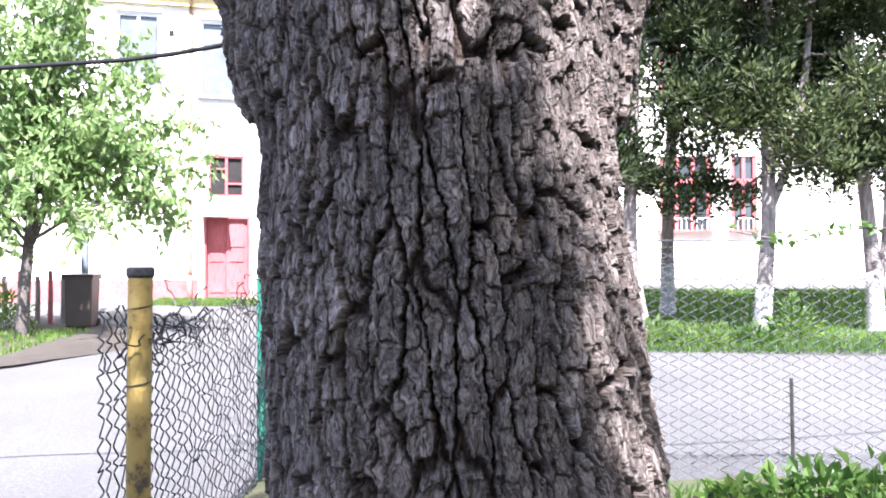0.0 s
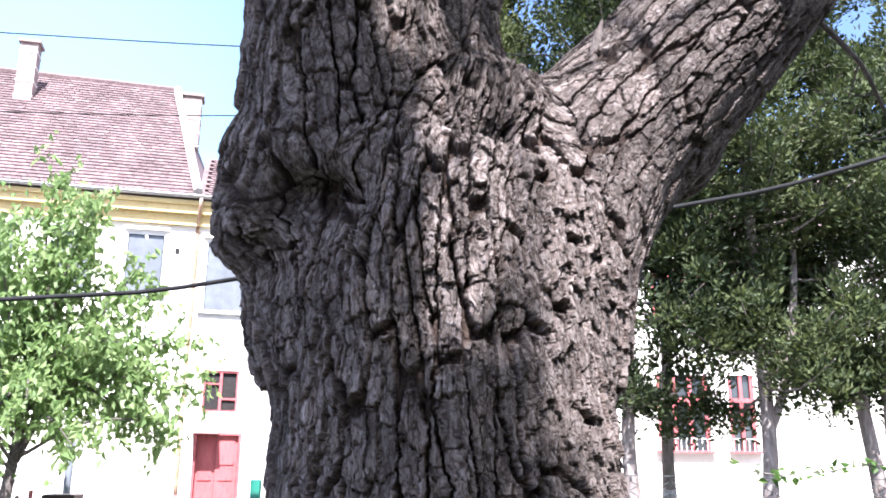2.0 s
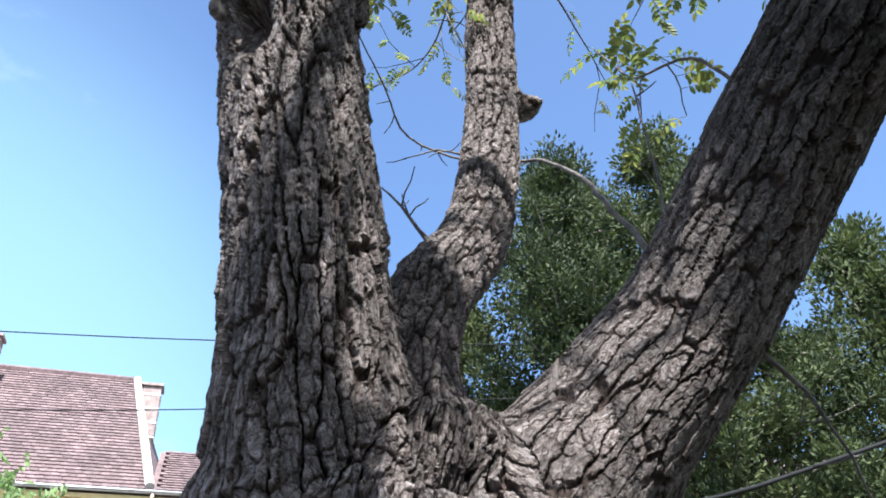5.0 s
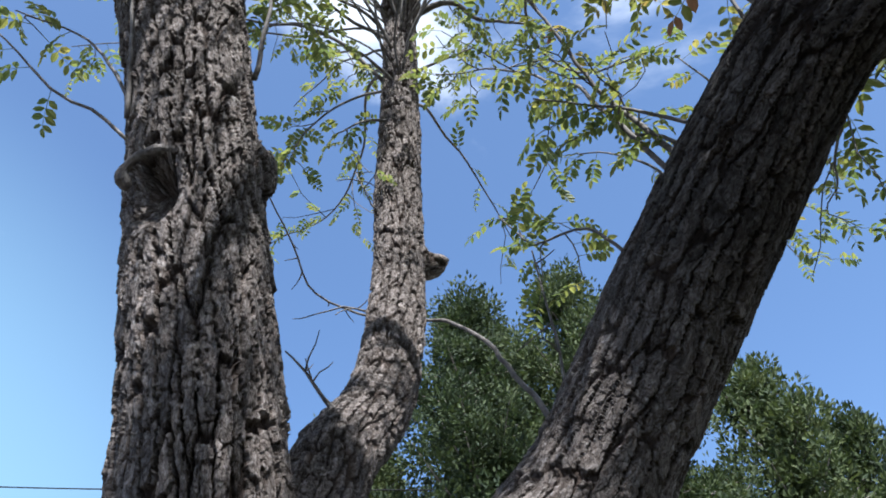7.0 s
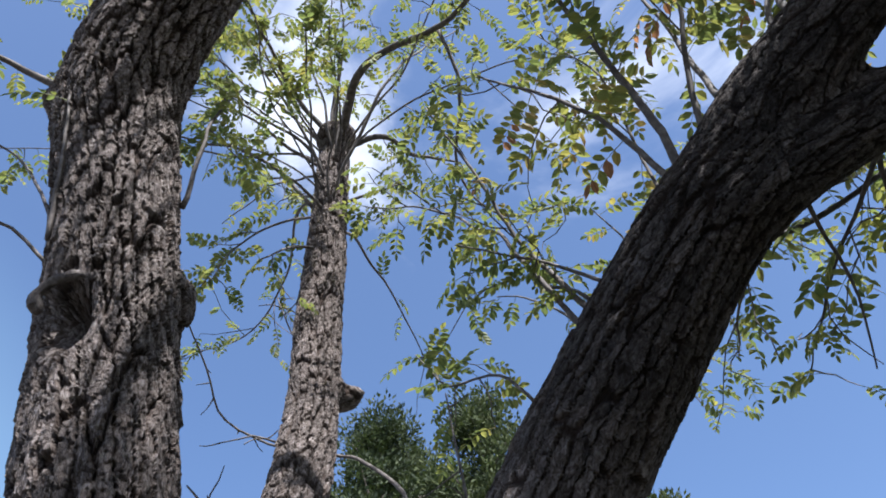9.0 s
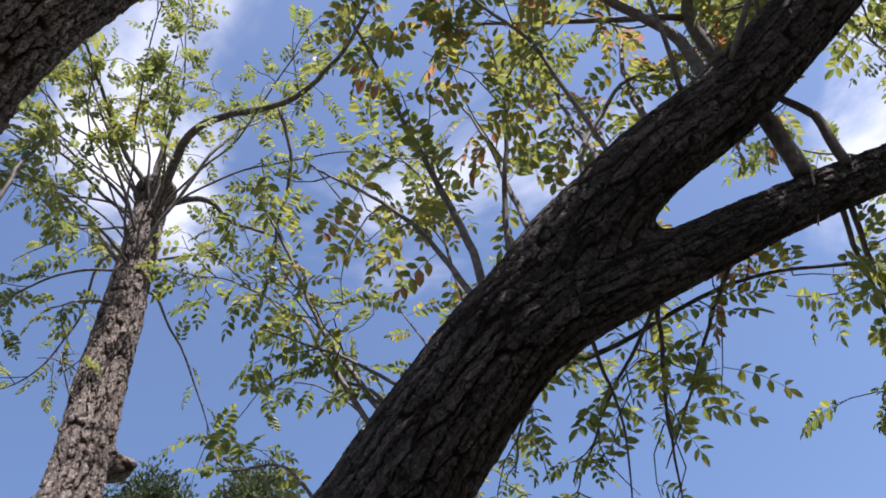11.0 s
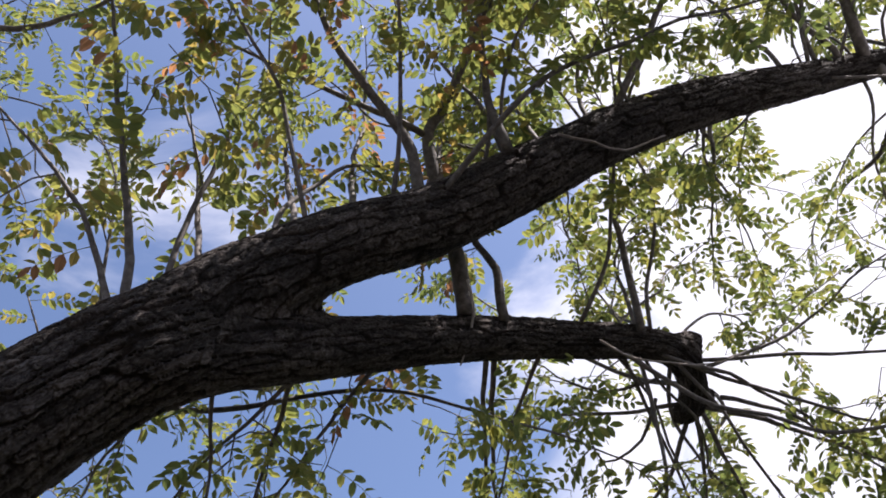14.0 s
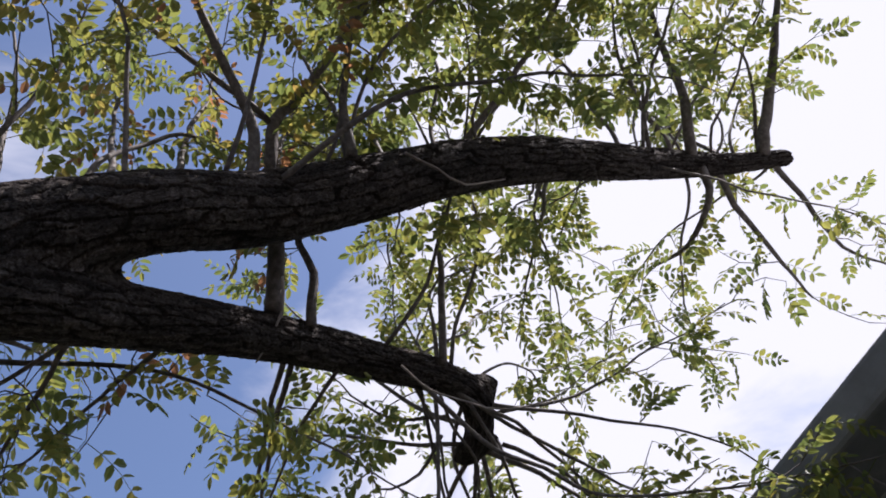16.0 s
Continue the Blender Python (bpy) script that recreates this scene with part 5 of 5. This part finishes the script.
# ---- fences ----
def chain_link(a, b, z0, z1, cell, wire, sag=0.0, seed=1, messy=0.0):
    """Zigzag wires hooked through one another between two points of the plan."""
    rng = np.random.default_rng(seed)
    a, b = np.array(a, float), np.array(b, float)
    length = np.linalg.norm(b - a)
    way = (b - a) / length
    nor = np.array((-way[1], way[0]))
    n = int(length / cell)
    rows = int((z1 - z0) / (cell / 2))
    hx, hz = rng.normal(0, 1, (n + 3, rows + 2)), rng.normal(0, 1, (n + 3, rows + 2))
    for h in (hx, hz):
        for _ in range(2):
            h[1:-1, 1:-1] = (h[1:-1, 1:-1] * 2 + h[:-2, 1:-1] + h[2:, 1:-1] + h[1:-1, :-2] + h[1:-1, 2:]) / 3.6
    g = Geo()
    for k in range(n + 1):
        pts = []
        for j in range(rows + 1):
            side = (1 if ((j + k) % 2) else -1)
            s = k * cell + side * cell * 0.5
            col = k + (1 if side > 0 else 0)
            s += messy * cell * 0.35 * hx[col, j]
            t = np.clip(s / length, 0, 1)
            drop = sag * math.sin(math.pi * t) * (j / rows) ** 3
            p = a + way * s + nor * (0.004 * side + messy * 0.015 * hx[col, j])
            pts.append((*p, z0 + j * cell / 2 - drop + messy * cell * 0.25 * hz[col, j]))
        knots = np.array(pts)
        g.tube(np.stack([knots[:-1] * 0.9 + knots[1:] * 0.1, knots[:-1] * 0.1 + knots[1:] * 0.9], 1).reshape(-1, 3), wire, 3, cap=False)
    return g


def mesh_fence():
    f = thing("wire_fence", "chain-link fence with a yellow corner post and a green post", "fence", Matrix.Translation((0, 0, 0)))
    post = part("post", Geo().tube([(-1.31, 3.62, -0.2), (-1.31, 3.62, 0.8), (-1.305, 3.62, 1.47)], 0.05, 20), POST_Y, f, "flaking yellow steel post", smooth=False)
    part("post_cap", Geo().tube([(-1.305, 3.62, 1.465), (-1.305, 3.62, 1.475), (-1.305, 3.62, 1.50), (-1.305, 3.62, 1.51)], [0.052, 0.058, 0.058, 0.05], 20), WIRE, post, "rusty dark cap")
    for z in (0.45, 0.98, 1.3):
        part("tie_wire", Geo().tube([(-1.31 + 0.055 * math.cos(k * 0.5), 3.62 + 0.055 * math.sin(k * 0.5), z + 0.004 * k) for k in range(14)], 0.0025, 4), WIRE, post)
    green = part("post", Geo().box(-1.335, 5.88, -0.2, -1.27, 5.945, 1.62), POST_G, f, "green painted steel post")
    bevel(green, 0.008)
    part("wire_mesh", chain_link((-1.42, 3.5), (-1.25, 5.9), 0.02, 1.38, 0.068, 0.0045, 0.08, 1, 0.9), WIRE, f, "bent and sagging old wire mesh", kind="stuff")
    # tangle of torn wires at the top of the old mesh
    rng = np.random.default_rng(5)
    g = Geo()
    for _ in range(44):
        s = rng.uniform(0.02, 1.0) ** 1.8
        p = np.array((-1.33 + 0.08 * s, 3.58 + 2.3 * s, 1.24 + 0.16 * s + rng.uniform(-0.12, 0.06)))
        tw = twig_walk(rng, p, rng.normal(0, 1, 3), rng.uniform(0.15, 0.4), 9, 0.75)
        g.tube(curve_points(tw, 0.02), 0.0042, 4)
    part("torn_wire", g, WIRE, f, "tangled torn wires", kind="stuff")
    part("wire_mesh", chain_link((-1.22, 5.92), (7.0, 5.7), 0.02, 1.68, 0.068, 0.0034, 0.02, 2, 0.12), ZWIRE, f, "galvanised wire mesh", kind="stuff")
    part("tension_wire", Geo().tube([(-1.22, 5.91, 1.69), (2.5, 5.8, 1.66), (7, 5.69, 1.69)], 0.003, 5), ZWIRE, f)
    part("stake", Geo().tube([(2.28, 5.78, -0.1), (2.265, 5.78, 0.75)], 0.012, 6), WIRE, f, "thin rusty stake")
    part("post", Geo().tube([(5.2, 5.76, -0.2), (5.2, 5.76, 1.75)], 0.03, 10), POST_G, f)


mesh_fence()


# ---- overhead cables ----
def cable(pts, r, label):
    c = curve_points(pts, 0.4)
    ob = part("cable", Geo().tube(c, r, 6), CABLE, None, smooth=True)
    tagged(ob, label, "cable", "overhead cables")


cable([(-16.95, 20.35, 4.5), (-15, 11, 2.9), (-9, 5.0, 2.35), (-2.7, 5.0, 2.66), (-1.24, 5.0, 2.81), (1.45, 5.0, 3.29), (2.7, 5.0, 3.61), (7, 5.0, 5.0)], 0.014, "thick black overhead cable behind the tree")
cable([(-18, 20.2, 8.1), (-16, 14, 9.9), (-8.5, 14, 9.42), (-3.7, 14, 9.15), (2, 14, 9.0)], 0.012, "thin overhead wire in front of the roof")
cable([(-17.8, 20.2, 7.6), (-16, 14, 8.1), (-8.2, 14, 7.85), (-3.6, 14, 7.8), (2, 14, 7.95)], 0.012, "thin overhead wire in front of the roof")


# ---- young broadleaf tree by the yard ----
def yard_tree():
    rng = np.random.default_rng(21)
    x0, y0 = -7.5, 14.8
    z0 = float(rise(y0))
    t = thing("yard_tree", "young broadleaf tree with fresh light green leaves", "tree", Matrix.Translation((x0, y0, z0)))
    part("trunk", Geo().tube(curve_points([(0, 0, -0.2), (0.05, 0, 0.8), (0.1, 0.05, 1.7), (0.2, 0, 2.6), (0.3, 0, 4.2)], 0.2), np.linspace(0.12, 0.05, 22)[:len(curve_points([(0, 0, -0.2), (0.05, 0, 0.8), (0.1, 0.05, 1.7), (0.2, 0, 2.6), (0.3, 0, 4.2)], 0.2))], 10), TWIG, t, smooth=True)
    c, w = [], []
    tips = [(3.3, -0.3, 2.9), (2.6, 0.3, 2.0), (2.1, -0.8, 3.6), (1.9, 0.2, 5.2), (2.2, 0.0, 4.6), (0.2, 0, 6.9), (0.6, -0.3, 6.1), (1.2, 0.3, 5.0), (-0.6, 0.2, 6.0), (-1.6, 0.1, 5.2), (-2.2, -0.4, 4.0),
            (-2.6, 0.3, 2.6), (-1.4, -1.2, 3.0), (0.9, -1.4, 2.6), (1.6, -1.1, 1.9), (-0.4, -1.6, 3.8), (0.6, 1.6, 3.6), (1.5, 1.2, 2.6), (-1.5, 1.4, 3.6), (0.1, -1.2, 1.9), (-1.9, -0.8, 1.9), (-3.2, 0, 3.4), (-1.2, -0.6, 6.4), (-2.6, 0.2, 5.6), (-0.2, -0.9, 5.4), (1.2, -0.5, 6.0), (2.9, 0.2, 3.8), (2.4, -0.2, 2.9), (1.0, 0.4, 6.6), (-3.6, -0.5, 2.2), (3.0, -0.4, 2.3)]
    for tip in tips:
        start = np.array((0.2, 0, rng.uniform(1.3, 3.4)))
        tip = np.array(tip)
        line = curve_points([start, start + (tip - start) * 0.45 + (0, 0, 0.35), tip], 0.15)
        part("limb", Geo().tube(line, np.linspace(0.035, 0.008, len(line)), 6), TWIG, t, smooth=True)
        for p in line[len(line) // 4:]:
            for _ in range(3):
                d = rng.normal(0, 1, 3) * (1, 1, 0.7)
                d /= np.linalg.norm(d)
                tw = twig_walk(rng, p, d, rng.uniform(0.25, 0.75), 4, 0.3, -0.02)
                for q in tw[1:]:
                    for _ in range(2):
                        c.append(q + rng.normal(0, 0.05, 3))
                        w.append(rng.normal(0, 0.6, 3) + (0, 0, -0.75))
    n = len(c)
    L = rng.uniform(0.12, 0.23, n)
    part("crown", lens_leaves(c, w, rng.normal(0, 1, (n, 3)) + (0, 0, 1), L, L * 0.55), LIME_LEAF, t, "loose crown of drooping light green leaves", kind="stuff")


yard_tree()


# ---- conifers with limewashed feet ----
def conifer(x, y, line, top, radius, low, seed, extra=None, dense=54):
    rng = np.random.default_rng(seed)
    z0 = float(rise(y))
    t = thing("conifer", "tall dark green conifer with a bare grey trunk", "conifer", Matrix.Translation((x, y, z0)), "conifers behind the road")
    c = curve_points([(0, 0, -0.2), *line, (line[-1][0], line[-1][1], top - 1.0)], 0.25)
    r = np.interp(c[:, 2], [0, 0.4, 2, top], [0.19, 0.15, 0.125, 0.03])
    part("trunk", Geo().tube(c, r, 12), CON_BARK, t, smooth=True)
    k = c[c[:, 2] < 1.15]
    if len(k) > 2:
        part("limewash", Geo().tube(k, np.interp(k[:, 2], [0, 0.4, 2], [0.194, 0.154, 0.14]), 12), LIMEWASH, t, "whitewashed foot", smooth=True)
    if extra:
        e = curve_points(extra, 0.25)
        part("second_stem", Geo().tube(e, np.linspace(0.085, 0.03, len(e)), 9), CON_BARK, t, smooth=True)
    ax = line[-1]
    cs, ws = [], []
    boughs = 84
    for i in range(boughs):
        h = low + (top - low) * ((i + rng.random()) / boughs) ** 1.05
        a = rng.uniform(0, 2 * math.pi)
        f = (h - low) / (top - low)
        reach = radius * min(1, 0.75 + f * 1.2) * (1 - f ** 2.6) ** 0.7 * rng.uniform(0.6, 1.12)
        cx, cy = np.interp(h, c[:, 2], c[:, 0]), np.interp(h, c[:, 2], c[:, 1])
        foot = np.array((cx, cy, h - 0.2 * reach))
        tip = np.array((cx + math.cos(a) * reach, cy + math.sin(a) * reach, h + reach * rng.uniform(-0.35, 0.3)))
        b = curve_points([foot, (foot + tip) / 2 + (0, 0, -0.12 * reach), tip], 0.3)
        part("bough", Geo().tube(b, np.linspace(0.035, 0.01, len(b)), 5), CON_BARK, t)
        for p in b[len(b) // 3:]:
            for _ in range(3):
                o = p + rng.normal(0, 0.24, 3) * (1, 1, 0.8)
                big = rng.uniform(0.24, 0.44)
                n = dense
                d = rng.normal(0, 1, (n, 3))
                d /= np.linalg.norm(d, axis=1)[:, None]
                cs.append(o + d * big * rng.uniform(0.2, 1.0, (n, 1)) ** 0.6 * (1, 1, 0.75))
                ws.append(d + (0, 0, 0.8))
    cs, ws = np.concatenate(cs), np.concatenate(ws)
    L = rng.uniform(0.085, 0.16, len(cs)) * (48 / dense) ** 0.5
    part("crown", lens_leaves(cs, ws, rng.normal(0, 1, (len(cs), 3)), L, L * 0.5, 0.1), CONIFER, t, "clumped sprays of dark green scale leaves", kind="stuff")


conifer(3.45, 15.6, [(-0.25, 0, 1.7), (-0.18, 0, 4.6)], 14.4, 2.5, 2.9, 1)
conifer(5.45, 15.3, [(0.1, 0, 1.4), (0.15, 0, 2.3), (0.12, 0, 5.0)], 14.8, 2.4, 3.3, 2, [(0.14, 0, 2.2), (0.55, 0, 3.3), (0.85, 0, 5.2), (0.95, 0, 8.5)])
conifer(7.8, 15.9, [(-0.1, 0, 1.5), (-0.45, 0, 4.8), (-0.5, 0.0, 7)], 13.3, 2.3, 3.3, 3, [(0.0, 0, 0.4), (0.25, 0.1, 2.5), (0.3, 0.1, 6.5)])
conifer(10.3, 16.5, [(0.0, 0, 2), (0.1, 0, 5)], 13.0, 2.4, 3.0, 4, None, 28)
conifer(12.8, 17.5, [(0.0, 0, 2), (0.1, 0, 5)], 12.0, 2.4, 3.0, 5, None, 28)
conifer(0.9, 17.5, [(0.0, 0, 2), (0.1, 0, 5)], 12.6, 2.2, 2.4, 6, None, 36)
conifer(4.6, 18.5, [(0.0, 0, 2), (0.1, 0, 5)], 15.5, 2.3, 7.5, 7)


# ---- grass, weeds ----
def blades(name, label, area, n, h0, h1, seed, mat):
    rng = np.random.default_rng(seed)
    x, y = rng.uniform(area[0], area[1], n), rng.uniform(area[2], area[3], n)
    c = np.stack([x, y, rise(y) + 0.0], 1)
    w = rng.normal(0, 0.35, (n, 3)) + (0, 0, 1)
    L = rng.uniform(h0, h1, n)
    ob = part(name, lens_leaves(c, w, rng.normal(0, 1, (n, 3)), L, 0.02 + 0.04 * L), mat, None, kind="stuff")
    tagged(ob, label, "grass")


blades("grass", "shaded green lawn under the conifers", (1.5, 14.0, 14.2, 25.0), 42000, 0.06, 0.15, 1, GRASS_M)
blades("grass_verge", "sunlit yellow-green grass along the road edge", (1.5, 12.0, 13.2, 14.4), 6000, 0.06, 0.2, 2, WEED)
blades("grass_tufts", "grass tufts at the foot of the fence", (1.3, 5.2, 4.7, 5.6), 1200, 0.06, 0.18, 3, WEED)
blades("grass_border", "grass at the foot of the house wall", (-7.5, -4.8, 20.5, 22.0), 2500, 0.06, 0.16, 4, WEED)
blades("bed_grass", "rough shaded grass under the yard tree", (-12.0, -6.6, 11.6, 15.5), 8000, 0.06, 0.2, 5, GRASS_M)


def bed():
    g = Geo()
    rng = np.random.default_rng(8)
    pts = []
    for k in range(40):
        a = 2 * math.pi * k / 40
        pts.append((-10.2 + (5.1 + rng.uniform(-0.25, 0.25)) * math.cos(a), 14.2 + (4.0 + rng.uniform(-0.25, 0.25)) * math.sin(a)))
    rings = []
    for f in (1.0, 0.9, 0.5, 0.05):
        rings.append([(-10.2 + (x + 10.2) * f, 14.2 + (y - 14.2) * f) for x, y in pts])
    v = [(x, y, float(rise(y)) + (0.02, 0.06, 0.08, 0.08)[i] ) for i, ring in enumerate(rings) for x, y in ring]
    f = [(i * 40 + k, i * 40 + (k + 1) % 40, (i + 1) * 40 + (k + 1) % 40, (i + 1) * 40 + k) for i in range(3) for k in range(40)]
    f.append(tuple(range(120, 160)))
    # bed laid out over the shaded ground, its earth darkened for that shade
    ob = part("shaded_bed", g.add(v, f), SHADED_SOIL, None, kind="structure", smooth=True)
    tagged(ob, "brown earth bed under the yard tree, shade painted into its colour", "soil")


bed()


def garden():
    """Shaded grassy earth on the tree's side of the fence."""
    xs, ys = np.linspace(-1.3, 14, 40), np.linspace(-14, 5.85, 50)
    rng = np.random.default_rng(4)
    v = [(x, y, 0.045 + 0.03 * math.sin(x * 2.1) * math.cos(y * 1.7) + rng.uniform(0, 0.012)) for y in ys for x in xs]
    f = [(j * 40 + i, j * 40 + i + 1, (j + 1) * 40 + i + 1, (j + 1) * 40 + i) for j in range(49) for i in range(39)]
    ob = part("garden_ground", Geo().add(v, f), GARDEN, None, kind="structure", smooth=True)
    tagged(ob, "dark grassy earth round the foot of the tree", "ground")


garden()


def bush(name, label, at, size, n, leaf, mat, seed, group=""):
    rng = np.random.default_rng(seed)
    t = thing(name, label, "plant", Matrix.Translation(at), group)
    d = rng.normal(0, 1, (n, 3))
    d /= np.linalg.norm(d, axis=1)[:, None]
    d[:, 2] = np.abs(d[:, 2])
    c = d * np.array(size) * rng.uniform(0.25, 1, (n, 1)) ** 0.6
    lumps = 0.75 + 0.5 * soft_noise(d * 2.3 + seed, seed)
    c = c * lumps[:, None]
    L = rng.uniform(0.6, 1.2, n) * leaf
    part("leaves", lens_leaves(c, d + (0, 0, 0.1), rng.normal(0, 0.5, (n, 3)) + (0, 0, 1), L, L * 0.6), mat, t, kind="stuff")
    for k in range(6):
        a = k * 1.05
        part("stem", Geo().tube([(0, 0, -0.03), (0.3 * size[0] * math.cos(a), 0.3 * size[1] * math.sin(a), 0.4 * size[2]), (0.6 * size[0] * math.cos(a), 0.6 * size[1] * math.sin(a), 0.75 * size[2])], [0.006, 0.005, 0.003], 4), mat, t)


for k, (x, y, sx, sz) in enumerate([(2.25, 5.25, 0.28, 0.30), (2.55, 5.2, 0.30, 0.42), (2.85, 5.15, 0.28, 0.40), (2.0, 5.3, 0.22, 0.2), (1.75, 5.35, 0.2, 0.16), (2.4, 4.85, 0.25, 0.22), (2.95, 4.8, 0.3, 0.25)]):
    bush("weed", "broad-leaved bright green weed at the fence foot", (x, y, 0), (sx, sx, sz), 90, 0.12, WEED, 30 + k, "weeds at the fence")
for k, (x, y, sx, sz) in enumerate([(5.75, 14.6, 0.45, 0.75), (3.9, 13.8, 0.7, 0.4), (4.9, 14.0, 0.5, 0.3), (3.2, 13.9, 0.5, 0.45)]):
    bush("verge_weed", "yellow-green weed clump on the road verge", (x, y, float(rise(y))), (sx, sx * 0.6, sz), 320, 0.13, WEED, 50 + k, "weeds on the verge")
for k, (x, y, sx, sz) in enumerate([(-8.6, 13.6, 0.8, 0.55), (-9.6, 13.0, 0.9, 0.6), (-8.3, 15.8, 0.5, 0.8), (-10.2, 14.4, 1.0, 0.8)]):
    bush("low_shrub", "dark low shrub in the planting bed", (x, y, float(rise(y)) + 0.05), (sx, sx, sz), 500, 0.11, GRASS_M, 70 + k, "shrubs in the bed")


# ---- climber on the fence wire ----
def climber():
    rng = np.random.default_rng(12)
    t = thing("climber", "thin leafy tendril growing along the fence top", "plant", Matrix.Translation((1.9, 5.76, 1.7)))
    line = curve_points([(0.0, 0, 0.02), (0.25, 0, -0.02), (0.55, 0, 0.0), (0.95, 0, 0.05), (1.3, 0, -0.06)], 0.05) + rng.normal(0, 0.006, (1, 3))
    part("tendril", Geo().tube(line, 0.005, 5), TWIG, t)
    c = line[rng.integers(0, len(line), 46)] + rng.normal(0, 0.035, (46, 3))
    part("leaves", lens_leaves(c, rng.normal(0, 1, (46, 3)), rng.normal(0, 1, (46, 3)), 0.075, 0.05), WEED, t, kind="stuff")


climber()


# ---- wheeled bin ----
def wheelie_bin(x, y, turn, s=1.0):
    b = thing("wheeled_bin", "dark brown plastic wheeled rubbish bin with closed lid", "bin", pose(x, y, float(rise(y)) + 0.01, 0, 0, turn), "bins by the tree")
    bm = bmesh.new()
    w0, w1, d0, d1, h = 0.23 * s, 0.255 * s, 0.25 * s, 0.30 * s, 1.0 * s
    lo = [bm.verts.new((sx * w0, sy * d0, 0.06)) for sx, sy in ((-1, -1), (1, -1), (1, 1), (-1, 1))]
    hi = [bm.verts.new((sx * w1, sy * d1, h)) for sx, sy in ((-1, -1), (1, -1), (1, 1), (-1, 1))]
    bm.faces.new(lo[::-1]), bm.faces.new(hi)
    for k in range(4):
        bm.faces.new((lo[k], lo[(k + 1) % 4], hi[(k + 1) % 4], hi[k]))
    me = bpy.data.meshes.new("body")
    bm.to_mesh(me)
    bm.free()
    bevel(part("body", me, BIN, b), 0.035, 3)
    bevel(part("rim", Geo().box(-w1 - 0.02, -d1 - 0.02, h - 0.05, w1 + 0.02, d1 + 0.02, h), BIN, b), 0.01)
    bevel(part("lid", Geo().box(-w1 - 0.03, -d1 - 0.04, h + 0.002, w1 + 0.03, d1 + 0.02, h + 0.055), BIN, b), 0.025, 3)
    part("handle", Geo().tube([(-w1 * 0.8, d1 + 0.07, h - 0.03), (w1 * 0.8, d1 + 0.07, h - 0.03)], 0.014, 8), BIN, b)
    for sx in (-1, 1):
        part("wheel", Geo().tube([(sx * w0 * 0.85, d0 * 0.95, 0.1), (sx * w0 * 1.1, d0 * 0.95, 0.1)], 0.1, 16), CABLE, b)


wheelie_bin(-7.05, 16.2, 8)


# ---- stakes and lamp pole by the bed ----
for k, x in enumerate((-8.75, -8.45, -8.1, -7.85, -7.6)):
    y = 16.6
    ob = thing("bed_stake", "dark red timber stake beside the planting bed", "stake", Matrix.Translation((x, y, float(rise(y)))), "stakes by the bed")
    part("stake", Geo().tube([(0, 0, -0.1), (0.01, 0, 0.7), (0.0, 0, 1.0 + 0.1 * (k % 2))], [0.05, 0.048, 0.04], 6), PINK if k % 2 else CON_BARK, ob)
pole = thing("grey_pole", "short pale grey metal pole by the house", "pole", Matrix.Translation((-8.0, 18.5, float(rise(18.5)))))
part("pole", Geo().tube([(0, 0, -0.1), (0, 0, 2.2)], 0.08, 12), SHUTTER, pole, smooth=True)
